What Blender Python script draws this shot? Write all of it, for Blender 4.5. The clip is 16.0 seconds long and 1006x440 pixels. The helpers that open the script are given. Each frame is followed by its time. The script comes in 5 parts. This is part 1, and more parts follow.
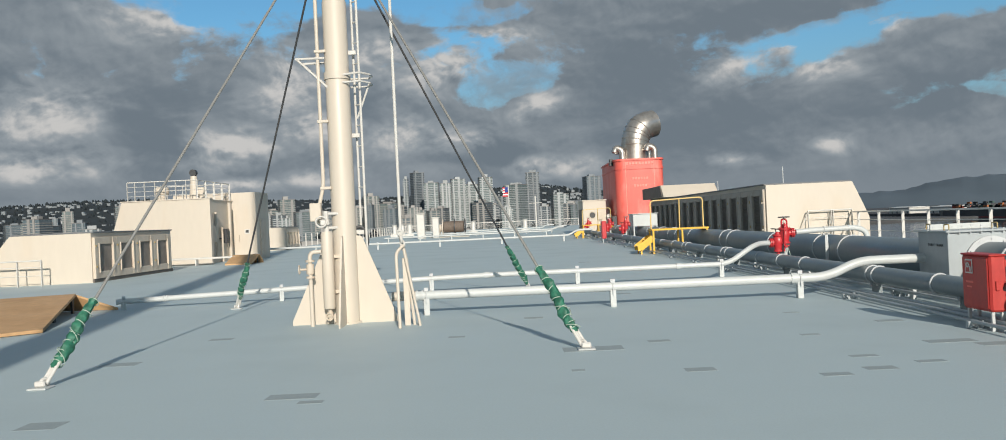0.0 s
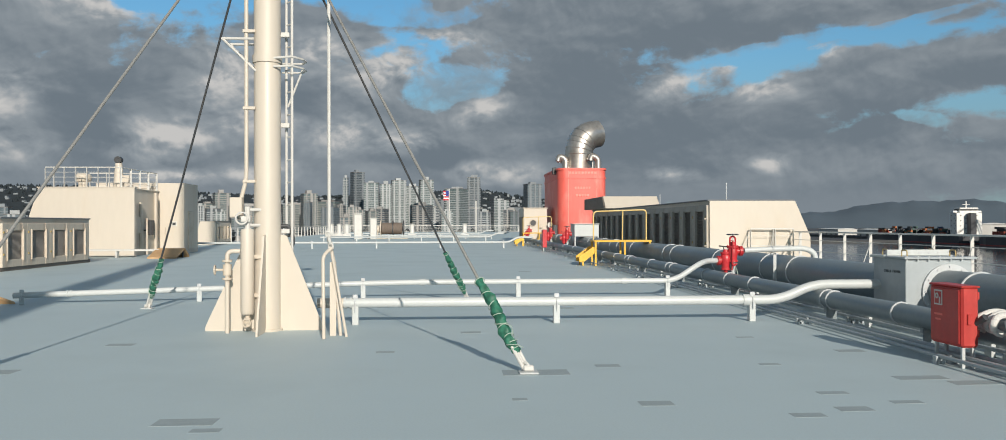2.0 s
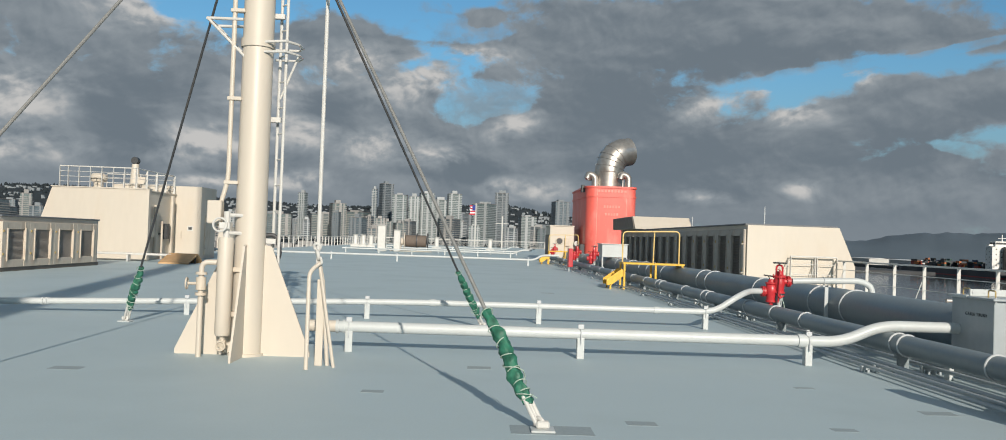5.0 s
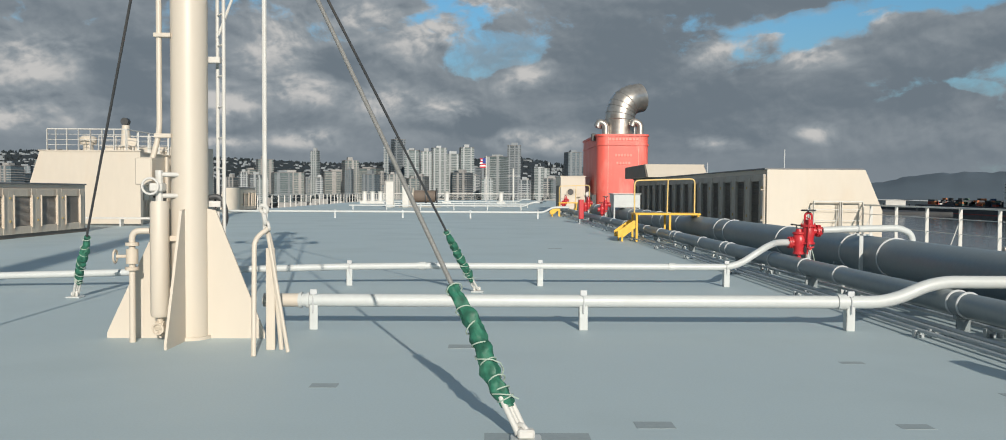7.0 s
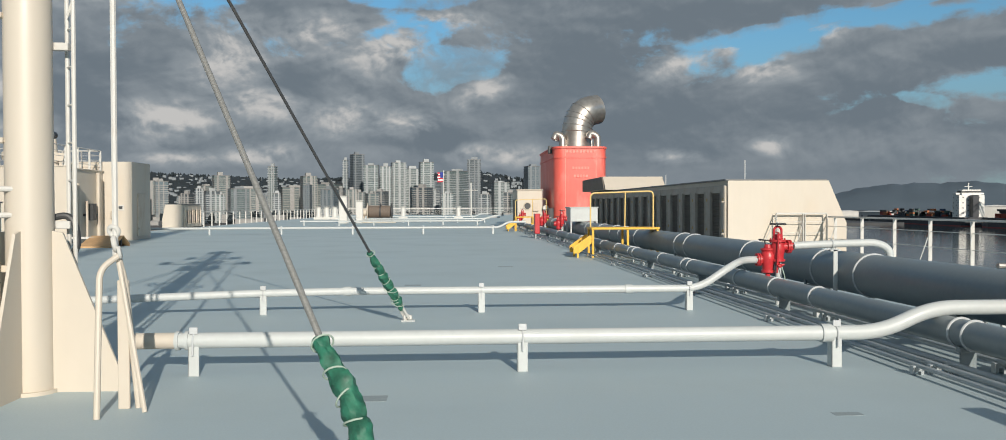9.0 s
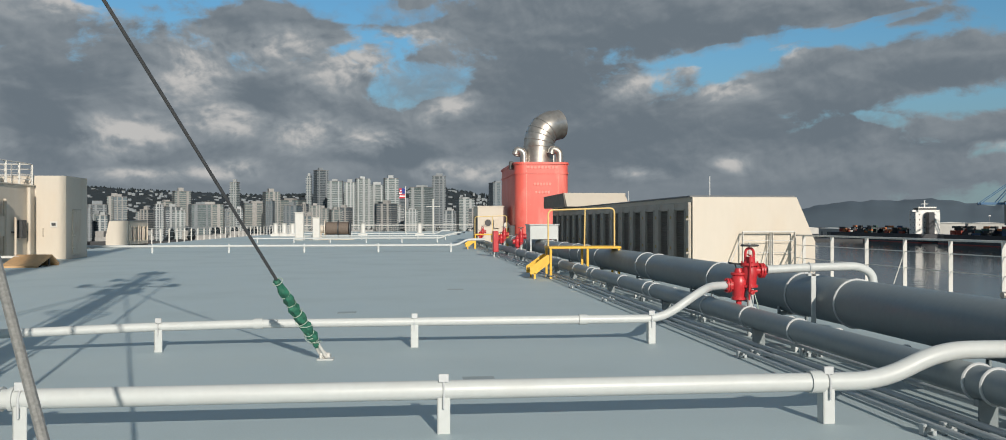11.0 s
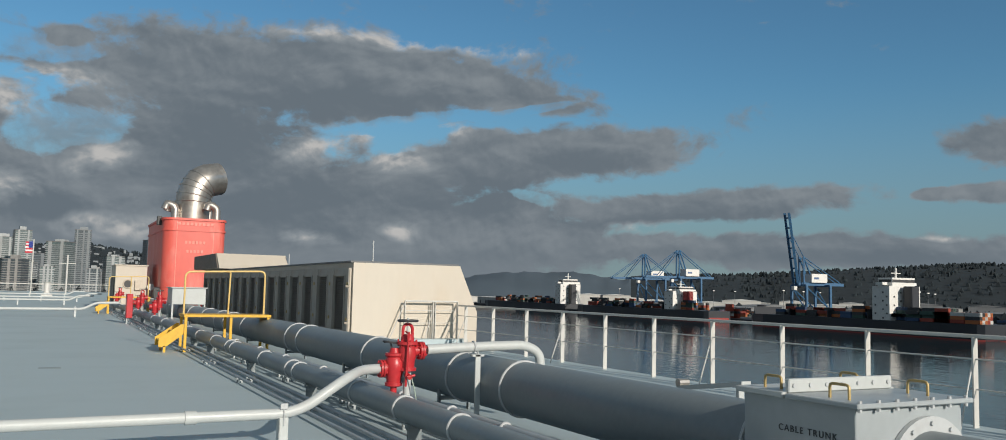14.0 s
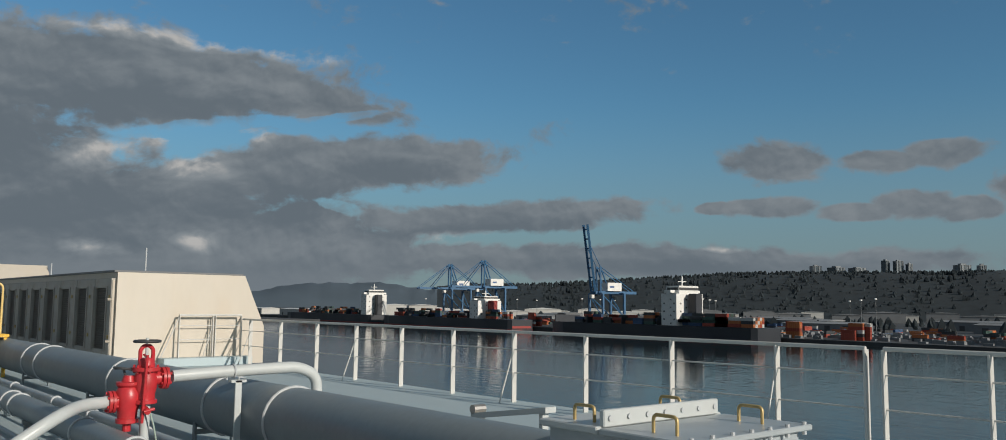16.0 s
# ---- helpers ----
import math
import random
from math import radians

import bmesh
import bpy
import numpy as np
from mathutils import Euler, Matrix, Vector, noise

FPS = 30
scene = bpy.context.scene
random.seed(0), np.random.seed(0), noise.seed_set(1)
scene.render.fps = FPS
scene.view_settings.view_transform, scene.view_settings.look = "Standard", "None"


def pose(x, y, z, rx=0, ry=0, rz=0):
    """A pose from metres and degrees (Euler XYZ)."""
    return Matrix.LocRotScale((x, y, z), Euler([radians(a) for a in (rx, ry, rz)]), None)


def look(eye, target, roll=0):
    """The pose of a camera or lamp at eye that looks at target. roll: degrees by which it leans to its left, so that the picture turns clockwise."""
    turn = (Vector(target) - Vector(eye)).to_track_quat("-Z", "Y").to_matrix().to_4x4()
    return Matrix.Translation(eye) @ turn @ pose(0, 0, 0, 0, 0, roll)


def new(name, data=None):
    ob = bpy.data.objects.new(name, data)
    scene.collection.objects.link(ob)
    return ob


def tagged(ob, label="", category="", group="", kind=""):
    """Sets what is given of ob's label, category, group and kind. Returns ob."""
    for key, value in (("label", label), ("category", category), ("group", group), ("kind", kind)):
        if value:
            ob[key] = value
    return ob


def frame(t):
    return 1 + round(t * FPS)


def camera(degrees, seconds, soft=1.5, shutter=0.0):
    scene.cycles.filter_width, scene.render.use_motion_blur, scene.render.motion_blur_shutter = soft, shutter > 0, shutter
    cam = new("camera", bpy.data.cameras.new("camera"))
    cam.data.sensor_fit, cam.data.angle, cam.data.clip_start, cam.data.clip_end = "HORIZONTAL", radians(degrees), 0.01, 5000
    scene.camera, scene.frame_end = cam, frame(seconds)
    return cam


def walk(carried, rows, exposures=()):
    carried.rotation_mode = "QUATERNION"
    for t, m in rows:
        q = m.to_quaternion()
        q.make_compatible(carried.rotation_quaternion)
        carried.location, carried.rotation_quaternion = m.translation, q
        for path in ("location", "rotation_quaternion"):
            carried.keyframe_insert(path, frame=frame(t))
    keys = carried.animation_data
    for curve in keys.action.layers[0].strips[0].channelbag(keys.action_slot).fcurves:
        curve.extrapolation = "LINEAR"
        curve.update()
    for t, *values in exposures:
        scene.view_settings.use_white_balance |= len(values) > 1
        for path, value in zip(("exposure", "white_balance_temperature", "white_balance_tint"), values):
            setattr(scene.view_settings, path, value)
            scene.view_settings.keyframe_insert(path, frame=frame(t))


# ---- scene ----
cam = camera(60.5, 16.0, soft=0.9)
PATH = [
    (0, (-0.707, -2.939, 1.371), (-0.721, -0.939, 1.372), -2.69),
    (0.5, (-0.753, -2.634, 1.377), (-0.848, -0.636, 1.408), -1.45),
    (1, (-0.794, -2.358, 1.391), (-0.743, -0.358, 1.416), -0.66),
    (1.5, (-0.737, -2.176, 1.396), (-0.718, -0.176, 1.410), 0.10),
    (2, (-0.711, -2.035, 1.391), (-0.585, -0.039, 1.400), -0.12),
    (2.5, (-0.758, -1.833, 1.429), (-0.465, 0.145, 1.462), 0.11),
    (3, (-0.764, -1.623, 1.417), (-0.491, 0.358, 1.444), 0.23),
    (3.5, (-0.667, -1.368, 1.397), (-0.530, 0.627, 1.420), 0.85),
    (4, (-0.610, -1.064, 1.399), (-0.510, 0.933, 1.432), 1.27),
    (4.5, (-0.609, -0.727, 1.427), (-0.498, 1.270, 1.469), 1.26),
    (4.7, (-0.583, -0.620, 1.411), (-0.487, 1.377, 1.457), 1.62),
    (6.8, (-0.202, 0.855, 1.439), (-0.292, 2.852, 1.422), -0.1),
    (7, (-0.191, 1.064, 1.435), (-0.158, 3.063, 1.370), 0.34),
    (7.5, (-0.052, 1.469, 1.420), (0.090, 3.462, 1.330), -0.90),
    (8, (0.040, 1.842, 1.418), (0.111, 3.840, 1.350), -0.33),
    (8.5, (0.087, 2.207, 1.443), (0.251, 4.200, 1.399), -0.28),
    (8.7, (0.119, 2.340, 1.437), (0.253, 4.335, 1.399), -0.31),
    (10.8, (0.534, 3.839, 1.465), (0.642, 5.837, 1.461), 0.08),
    (11, (0.597, 3.978, 1.470), (0.802, 5.967, 1.476), -0.09),
    (11.5, (0.773, 4.246, 1.447), (1.020, 6.231, 1.472), 0.14),
    (12, (0.918, 4.541, 1.444), (1.180, 6.523, 1.484), 0.83),
    (12.5, (1.026, 4.842, 1.473), (1.517, 6.779, 1.540), 1.32),
    (13, (1.159, 5.174, 1.463), (1.626, 7.116, 1.555), 1.89),
    (13.5, (1.270, 5.505, 1.456), (1.860, 7.412, 1.577), 2.35),
    (14, (1.415, 5.856, 1.512), (2.337, 7.623, 1.677), 1.30),
    (14.5, (1.673, 6.116, 1.526), (2.662, 7.846, 1.695), 1.35),
    (15, (1.836, 6.381, 1.521), (3.009, 7.992, 1.689), 1.45),
    (15.5, (2.045, 6.634, 1.519), (3.383, 8.110, 1.693), 0.47),
    (16, (2.307, 6.840, 1.523), (3.596, 8.357, 1.719), 0.62),
]
EXPOSURES = [(0.0, 0.29), (4.5, 0.25), (8.5, 0.24), (11.0, 0.15), (12.5, 0.08), (14.0, 0.06), (16.0, -0.06)]
walk(cam, [(t, look(eye, target, roll)) for t, eye, target, roll in PATH], EXPOSURES)

# ---- world, sun ----
SUN_AZ, SUN_EL = 10.8, 21.3          # the light travels towards -x and +y
world = bpy.data.worlds.new("sky_world")
scene.world = world
world.use_nodes = True
WT = world.node_tree
WT.nodes.clear()


def wn(kind, **kw):
    n = WT.nodes.new(kind)
    for k, v in kw.items():
        if k == "operation":
            n.operation = v
        elif k == "data_type":
            n.data_type = v
    return n


def wset(sock, v):
    if isinstance(v, (int, float, tuple)):
        sock.default_value = v
    else:
        WT.links.new(v, sock)


def wmath(op, a, b=0.0, c=0.0, clamp=False):
    n = WT.nodes.new("ShaderNodeMath")
    n.operation, n.use_clamp = op, clamp
    for s, v in zip(n.inputs, (a, b, c)):
        wset(s, v)
    return n.outputs[0]


def wvec(op, a, b=(0, 0, 0)):
    n = WT.nodes.new("ShaderNodeVectorMath")
    n.operation = op
    wset(n.inputs[0], a)
    wset(n.inputs[1], b)
    return n.outputs["Value"] if op == "LENGTH" else n.outputs["Vector"]


def wmix(f, a, b):
    n = WT.nodes.new("ShaderNodeMix")
    n.data_type = "RGBA"
    wset(n.inputs["Factor"], f)
    wset(n.inputs["A"], a)
    wset(n.inputs["B"], b)
    return n.outputs["Result"]


def wramp(v, lo, hi):
    n = WT.nodes.new("ShaderNodeMapRange")
    n.interpolation_type = "SMOOTHSTEP"
    wset(n.inputs["Value"], v)
    n.inputs["From Min"].default_value, n.inputs["From Max"].default_value = lo, hi
    return n.outputs["Result"]


def wnoise(vec, scale, detail=8.0, rough=0.55):
    n = WT.nodes.new("ShaderNodeTexNoise")
    wset(n.inputs["Vector"], vec)
    n.inputs["Scale"].default_value = scale
    n.inputs["Detail"].default_value = detail
    n.inputs["Roughness"].default_value = rough
    return n.outputs["Fac"]


tex = WT.nodes.new("ShaderNodeTexCoord")
sep = WT.nodes.new("ShaderNodeSeparateXYZ")
WT.links.new(tex.outputs["Generated"], sep.inputs[0])
az_ = wmath("MULTIPLY", wmath("ARCTAN2", sep.outputs["X"], sep.outputs["Y"]), 57.29578)
el_ = wmath("MULTIPLY", wmath("ARCSINE", sep.outputs["Z"]), 57.29578)
comb = WT.nodes.new("ShaderNodeCombineXYZ")
WT.links.new(az_, comb.inputs[0])
WT.links.new(el_, comb.inputs[1])
AE = comb.outputs[0]                 # azimuth and elevation in degrees
warpn = WT.nodes.new("ShaderNodeTexNoise")
warpn.inputs["Scale"].default_value = 0.16
warpn.inputs["Detail"].default_value = 3.0
wset(warpn.inputs["Vector"], wvec("MULTIPLY", AE, (0.7, 1.4, 1)))
warp = wvec("MULTIPLY", wvec("SUBTRACT", warpn.outputs["Color"], (0.5, 0.5, 0.5)), (3.6, 1.9, 0))
AW = wvec("ADD", AE, warp)
# cloud banks: azimuth, elevation, half width, half height
BANKS = [(-20, 4.0, 37, 9.6, 0), (7, 5, 14, 9.0, 0), (14, 13.5, 19.5, 3.2, .02), (24, 13.6, 11, 2.0, -.10), (28, 8.6, 14.5, 2.1, .11), (15, 4.5, 16, 4.6, 0), (39.5, 5.7, 11.5, 1.25, .08),
         (24, 3.4, 13, 3.6, 0), (49, 2.9, 24, 1.25, 0), (58.2, 9.3, 4.0, 1.6, 0), (63.8, 8.9, 2.8, .9, 0), (67.5, 9.2, 3.0, .9, 0), (57.4, 6.4, 3.0, .7, 0), (54.2, 6.5, 1.3, .4, 0), (62.6, 6.0, 2.2, .55, 0), (65.6, 6.6, 2.4, .9, 0), (68.5, 6.2, 2.4, .8, 0), (75, 7.2, 5.5, 1.6, 0), (-45, 12, 24, 11, 0),
         (130, 8, 40, 6, 0), (-120, 18, 45, 14, 0), (-9, 12.2, 6, 2.2, 0), (-25, 12.0, 6, 2.6, 0), (-31, 13, 6, 3, 0), (0.0, 14.4, 2.4, .8, 0)]
GAPS = [(0.6, 9.0, 4.2, 1.7, .15), (-19, 14.6, 5, 1.5, 0), (-2.5, 13.9, 6, 1.0, -.05), (21, 11.0, 6, .55, .12), (29, 11.9, 4.0, .45, .2), (29.5, 6.2, 2.0, .5, -.3)]
# sunlit heads and dark cores of the clouds
HEADS = [(-1.1, 12.1, 5, 1.1, .05), (-4.4, 10.0, 4.2, 2.2, .15), (-8.4, 11.2, 4, 1.8, .1), (-13.9, 9.6, 4.0, 3.2, .2), (-17.6, 5.3, 4.6, 1.7, .15), (-12.6, 6.2, 3.6, 1.6, 0), (-7.0, 5.7, 3.6, 1.7, .1), (-3.0, 5.4, 3.4, 1.4, 0),
         (2.3, 7.6, 2.2, 1.2, .3), (3.2, 3.3, 3.8, 1.0, 0), (-11.7, 3.4, 3.4, .9, 0), (-16.8, 2.9, 4, .8, 0), (15, 9.2, 3.0, 1.3, .25), (19.2, 10.4, 5.5, 1.0, .05), (23.5, 10.2, 2.4, .9, 0), (20.6, 8.6, 2.8, 1.3, 0), (14.6, 3.1, 2.2, .7, 0),
         (20.8, 3.8, 1.6, .7, 0), (-21.5, 13.3, 5.5, 1.6, 0), (-28, 7.5, 4.5, 3.0, 0), (-29, 4.6, 6, 1.4, 0), (18, 16.4, 8, .8, 0), (54.7, 4.0, 1.6, .3, 0), (38, 4.3, 4, .6, 0), (27, 16.0, 5, .7, -.1)]
CORES = [(9, 9.0, 7, 4.0, 0), (13, 5.5, 8, 3.2, 0), (26, 6.5, 6, 2.2, .1), (-22, 5.5, 3.2, 4, 0), (-21, 8.5, 3.5, 1.6, 0), (-32, 9.6, 4, 1.8, 0), (18, 12.2, 14, 1.6, .05), (-10.2, 7.6, 2.2, 2.2, 0), (39, 5.0, 10, .9, .08), (-1.5, 4.6, 4, 1.3, 0), (33, 8.6, 6, 1.0, .1), (50, 2.4, 20, .8, 0)]


def blob(a, e, ra, re, k):
    """1 in the middle of a sheared ellipse, 0 at its edge."""
    d = wvec("SUBTRACT", AW, (a, e, 0))
    d = wvec("MULTIPLY", d, (1 / ra, 1 / re, 0))
    if k:
        s = WT.nodes.new("ShaderNodeSeparateXYZ")
        WT.links.new(d, s.inputs[0])
        c = WT.nodes.new("ShaderNodeCombineXYZ")
        WT.links.new(s.outputs["X"], c.inputs["X"])
        wset(c.inputs["Y"], wmath("SUBTRACT", s.outputs["Y"], wmath("MULTIPLY", s.outputs["X"], k * ra / re)))
        d = c.outputs[0]
    return wmath("SUBTRACT", 1.0, wvec("LENGTH", d))


def total(rows):
    t = None
    for r in rows:
        q = wmath("MAXIMUM", blob(*r), 0.0)
        t = q if t is None else wmath("MAXIMUM", t, q)
    return t


def lumps(vec):
    v = WT.nodes.new("ShaderNodeTexVoronoi")
    v.feature = "SMOOTH_F1"
    v.inputs["Scale"].default_value, v.inputs["Detail"].default_value = 0.30, 4.0
    v.inputs["Smoothness"].default_value = 0.7
    wset(v.inputs["Vector"], vec)
    return wmath("SUBTRACT", wmath("MULTIPLY", wnoise(vec, 0.20, 7.0, 0.5), 0.75), wmath("MULTIPLY", v.outputs["Distance"], 0.34))


dens = None
for b_ in BANKS:
    dens = blob(*b_) if dens is None else wmath("SMOOTH_MAX", dens, blob(*b_), 0.10)
over = wmath("MULTIPLY", wmath("SUBTRACT", el_, 24.0), 0.03)      # unseen cloud cover overhead, added to make the ambient light less blue
dens = wmath("MINIMUM", wmath("MAXIMUM", dens, over), 0.55)
puffs = wvec("MULTIPLY", AW, (0.95, 1.35, 1))
n_a = lumps(puffs)
n_b = lumps(wvec("ADD", puffs, (0.30, 0.8, 0)))
n_n = wnoise(puffs, 0.20, 9.0, 0.56)
n_c = wnoise(puffs, 0.09, 3.0, 0.5)
dens = wmath("ADD", dens, wmath("MULTIPLY", wmath("SUBTRACT", n_n, 0.5), 1.05))
dens = wmath("ADD", dens, wmath("MULTIPLY", wmath("SUBTRACT", wnoise(puffs, 0.55, 7.0, 0.6), 0.5), 0.95))
veil = wramp(dens, 0.0, 0.45)
dens = wmath("SUBTRACT", dens, wmath("MULTIPLY", total(GAPS), 0.70))
alpha = wmath("MAXIMUM", wramp(dens, -0.08, 0.26), wmath("MULTIPLY", veil, 0.72))
fine = wvec("MULTIPLY", puffs, (2.2, 2.2, 1))
relief = wmath("MULTIPLY", wmath("SUBTRACT", n_a, n_b), 1.7)
relief = wmath("ADD", relief, wmath("MULTIPLY", wmath("SUBTRACT", lumps(fine), lumps(wvec("ADD", fine, (0.35, 0.8, 0)))), 1.1))
rim = wmath("SUBTRACT", 1.0, wramp(dens, 0.03, 0.32))
heads = total(HEADS)
lit = wmath("MULTIPLY", relief, wmath("ADD", 0.45, wmath("MULTIPLY", heads, 1.5)))
lit = wmath("ADD", lit, wmath("MULTIPLY", rim, 0.12))
lit = wmath("ADD", lit, wmath("MULTIPLY", wmath("SUBTRACT", n_c, 0.5), 0.4))
lit = wmath("ADD", lit, wmath("MULTIPLY", heads, 0.70))
lit = wmath("SUBTRACT", lit, wmath("MULTIPLY", total(CORES), 0.36))
lit = wmath("MULTIPLY", lit, wramp(el_, 0.3, 4.0))
cloud = wmix(wramp(lit, -0.28, 0.34), (0.128, 0.158, 0.186, 1), (0.228, 0.258, 0.282, 1))
cloud = wmix(wramp(lit, 0.20, 0.85), cloud, (0.46, 0.455, 0.445, 1))
sky = WT.nodes.new("ShaderNodeTexSky")
sky.sky_type, sky.sun_disc = "NISHITA", False
sky.sun_elevation, sky.sun_rotation = radians(SUN_EL), radians(180 - SUN_AZ)
sky.air_density, sky.dust_density, sky.ozone_density = 1.0, 0.4, 2.0
SKY_STRENGTH = 0.10
clear = wvec("MULTIPLY", sky.outputs[0], (SKY_STRENGTH * 0.47, SKY_STRENGTH * 0.76, SKY_STRENGTH * 0.85))
haze = wmix(wmath("MULTIPLY", wmath("SUBTRACT", 1.0, wramp(el_, 0.0, 14.0)), 0.85), clear, (0.175, 0.228, 0.268, 1))
bg = WT.nodes.new("ShaderNodeBackground")
wset(bg.inputs["Color"], wmix(alpha, haze, cloud))
bg.inputs["Strength"].default_value = 1.0
wout = WT.nodes.new("ShaderNodeOutputWorld")
WT.links.new(bg.outputs[0], wout.inputs[0])

sun = new("sun", bpy.data.lights.new("sun", "SUN"))
sun.data.energy, sun.data.angle, sun.data.color = 3.8, radians(0.55), (1.0, 0.915, 0.80)
c_ = math.cos(radians(SUN_EL))
sun.matrix_world = look((math.sin(radians(SUN_AZ)) * c_ * 60, -math.cos(radians(SUN_AZ)) * c_ * 60, math.sin(radians(SUN_EL)) * 60), (0, 0, 0))

# ---- materials ----


def paint(name, col, rough=0.5, metal=0.0, vary=0.10, grain=9.0, bump=0.15, dirt=(0.2, 0.17, 0.14), dirt_amt=0.25, dirt_scale=0.7, rnd=0.0, streak=1.0):
    m = bpy.data.materials.new(name)
    m.use_nodes = True
    t = m.node_tree
    p = t.nodes["Principled BSDF"]
    co = t.nodes.new("ShaderNodeTexCoord")
    mp = t.nodes.new("ShaderNodeMapping")
    mp.inputs["Scale"].default_value = (1, 1, streak)
    t.links.new(co.outputs["Object"], mp.inputs[0])

    def noise_(scale, detail):
        n = t.nodes.new("ShaderNodeTexNoise")
        n.inputs["Scale"].default_value, n.inputs["Detail"].default_value = scale, detail
        t.links.new(mp.outputs[0], n.inputs["Vector"])
        return n.outputs["Fac"]

    def mix_(f, a, b, mode="MIX"):
        n = t.nodes.new("ShaderNodeMix")
        n.data_type, n.blend_type = "RGBA", mode
        for s, v in ((n.inputs["Factor"], f), (n.inputs["A"], a), (n.inputs["B"], b)):
            if isinstance(v, (int, float, tuple)):
                s.default_value = v
            else:
                t.links.new(v, s)
        return n.outputs["Result"]

    def range_(v, lo, hi, a, b):
        n = t.nodes.new("ShaderNodeMapRange")
        for i, x in enumerate((lo, hi, a, b)):
            n.inputs[i + 1].default_value = x
        t.links.new(v, n.inputs[0])
        return n.outputs[0]
    fine, broad = noise_(grain, 6), noise_(dirt_scale, 5)
    lo, hi = tuple(c * (1 - vary) for c in col) + (1,), tuple(min(1, c * (1 + vary)) for c in col) + (1,)
    colour = mix_(range_(fine, 0.3, 0.7, 0, 1), lo, hi)
    colour = mix_(range_(broad, 0.52, 0.78, 0, dirt_amt), colour, tuple(dirt) + (1,))
    if rnd:
        oi = t.nodes.new("ShaderNodeObjectInfo")
        colour = mix_(range_(oi.outputs["Random"], 0, 1, 0, rnd), colour, tuple(c * 0.45 for c in col) + (1,))
    t.links.new(colour, p.inputs["Base Color"])
    t.links.new(range_(broad, 0.3, 0.75, max(0.05, rough - 0.08), min(1, rough + 0.12)), p.inputs["Roughness"])
    p.inputs["Metallic"].default_value = metal
    if bump:
        b = t.nodes.new("ShaderNodeBump")
        b.inputs["Strength"].default_value, b.inputs["Distance"].default_value = bump, 0.01
        t.links.new(fine, b.inputs["Height"])
        t.links.new(b.outputs[0], p.inputs["Normal"])
    return m


DECK = paint("deck_paint", (0.415, 0.50, 0.525), 0.60, vary=0.035, grain=60, bump=0.10, dirt=(0.34, 0.415, 0.44), dirt_amt=0.5, dirt_scale=0.45)
PATCH = paint("deck_patch_paint", (0.285, 0.335, 0.35), 0.62, vary=0.06, grain=30, dirt=(0.22, 0.25, 0.27), dirt_scale=3)
CREAM = paint("cream_paint", (0.56, 0.503, 0.425), 0.5, vary=0.02, grain=5, bump=0.08, dirt=(0.55, 0.42, 0.28), dirt_amt=0.22, dirt_scale=1.3, streak=0.35)
CREAM_WORN = paint("worn_cream_paint", (0.56, 0.49, 0.40), 0.5, vary=0.05, grain=14, dirt=(0.35, 0.22, 0.13), dirt_amt=0.4, dirt_scale=4, streak=0.4)
WHITE = paint("white_paint", (0.57, 0.56, 0.53), 0.45, vary=0.03, grain=12, dirt=(0.45, 0.38, 0.30), dirt_amt=0.3, dirt_scale=4)
PALE = paint("pale_grey_paint", (0.50, 0.525, 0.52), 0.42, vary=0.03, grain=14, bump=0.06, dirt=(0.42, 0.42, 0.41), dirt_amt=0.3, dirt_scale=2.5)
PIPE = paint("pipe_grey_paint", (0.195, 0.228, 0.24), 0.42, vary=0.05, grain=16, bump=0.08, dirt=(0.30, 0.32, 0.33), dirt_amt=0.3, dirt_scale=1.2)
RINGM = paint("clamp_grey_paint", (0.50, 0.52, 0.53), 0.4, vary=0.04, grain=16, dirt=(0.3, 0.27, 0.24), dirt_amt=0.3, dirt_scale=5)
TRUNK = paint("trunk_grey_paint", (0.36, 0.395, 0.41), 0.4, vary=0.04, grain=10, dirt=(0.25, 0.24, 0.22), dirt_amt=0.3, dirt_scale=2)
RED_OLD = paint("faded_red_paint", (0.43, 0.036, 0.030), 0.45, vary=0.10, grain=12, dirt=(0.50, 0.10, 0.07), dirt_amt=0.5, dirt_scale=3)
RED = paint("red_paint", (0.50, 0.030, 0.038), 0.36, vary=0.08, grain=20, dirt=(0.30, 0.03, 0.02), dirt_amt=0.5, dirt_scale=6)
FUNNEL = paint("funnel_red_paint", (0.70, 0.120, 0.092), 0.42, vary=0.08, grain=3, bump=0.15, dirt=(0.80, 0.33, 0.28), dirt_amt=0.75, dirt_scale=1.1, streak=.35)
FUNNEL_WORN = paint("funnel_worn_pink", (0.78, 0.25, 0.20), 0.5, vary=0.12, grain=5, bump=0.1, dirt=(0.80, 0.48, 0.42), dirt_amt=0.7, dirt_scale=2.5)
STEEL = paint("exhaust_steel", (0.50, 0.47, 0.43), 0.36, metal=0.85, vary=0.12, grain=4, dirt=(0.16, 0.11, 0.08), dirt_amt=0.6, dirt_scale=1.1)
HOLLOW_BLACK = paint("hollow_black", (0.03, 0.03, 0.03), 0.7, vary=0.2)
YELLOW = paint("yellow_paint", (0.72, 0.42, 0.035), 0.42, vary=0.06, grain=14, dirt=(0.35, 0.2, 0.05), dirt_amt=0.35, dirt_scale=4)
HOOPM = paint("pale_yellow_paint", (0.72, 0.52, 0.20), 0.45, vary=0.06, grain=14, dirt=(0.35, 0.2, 0.05), dirt_amt=0.3, dirt_scale=4)
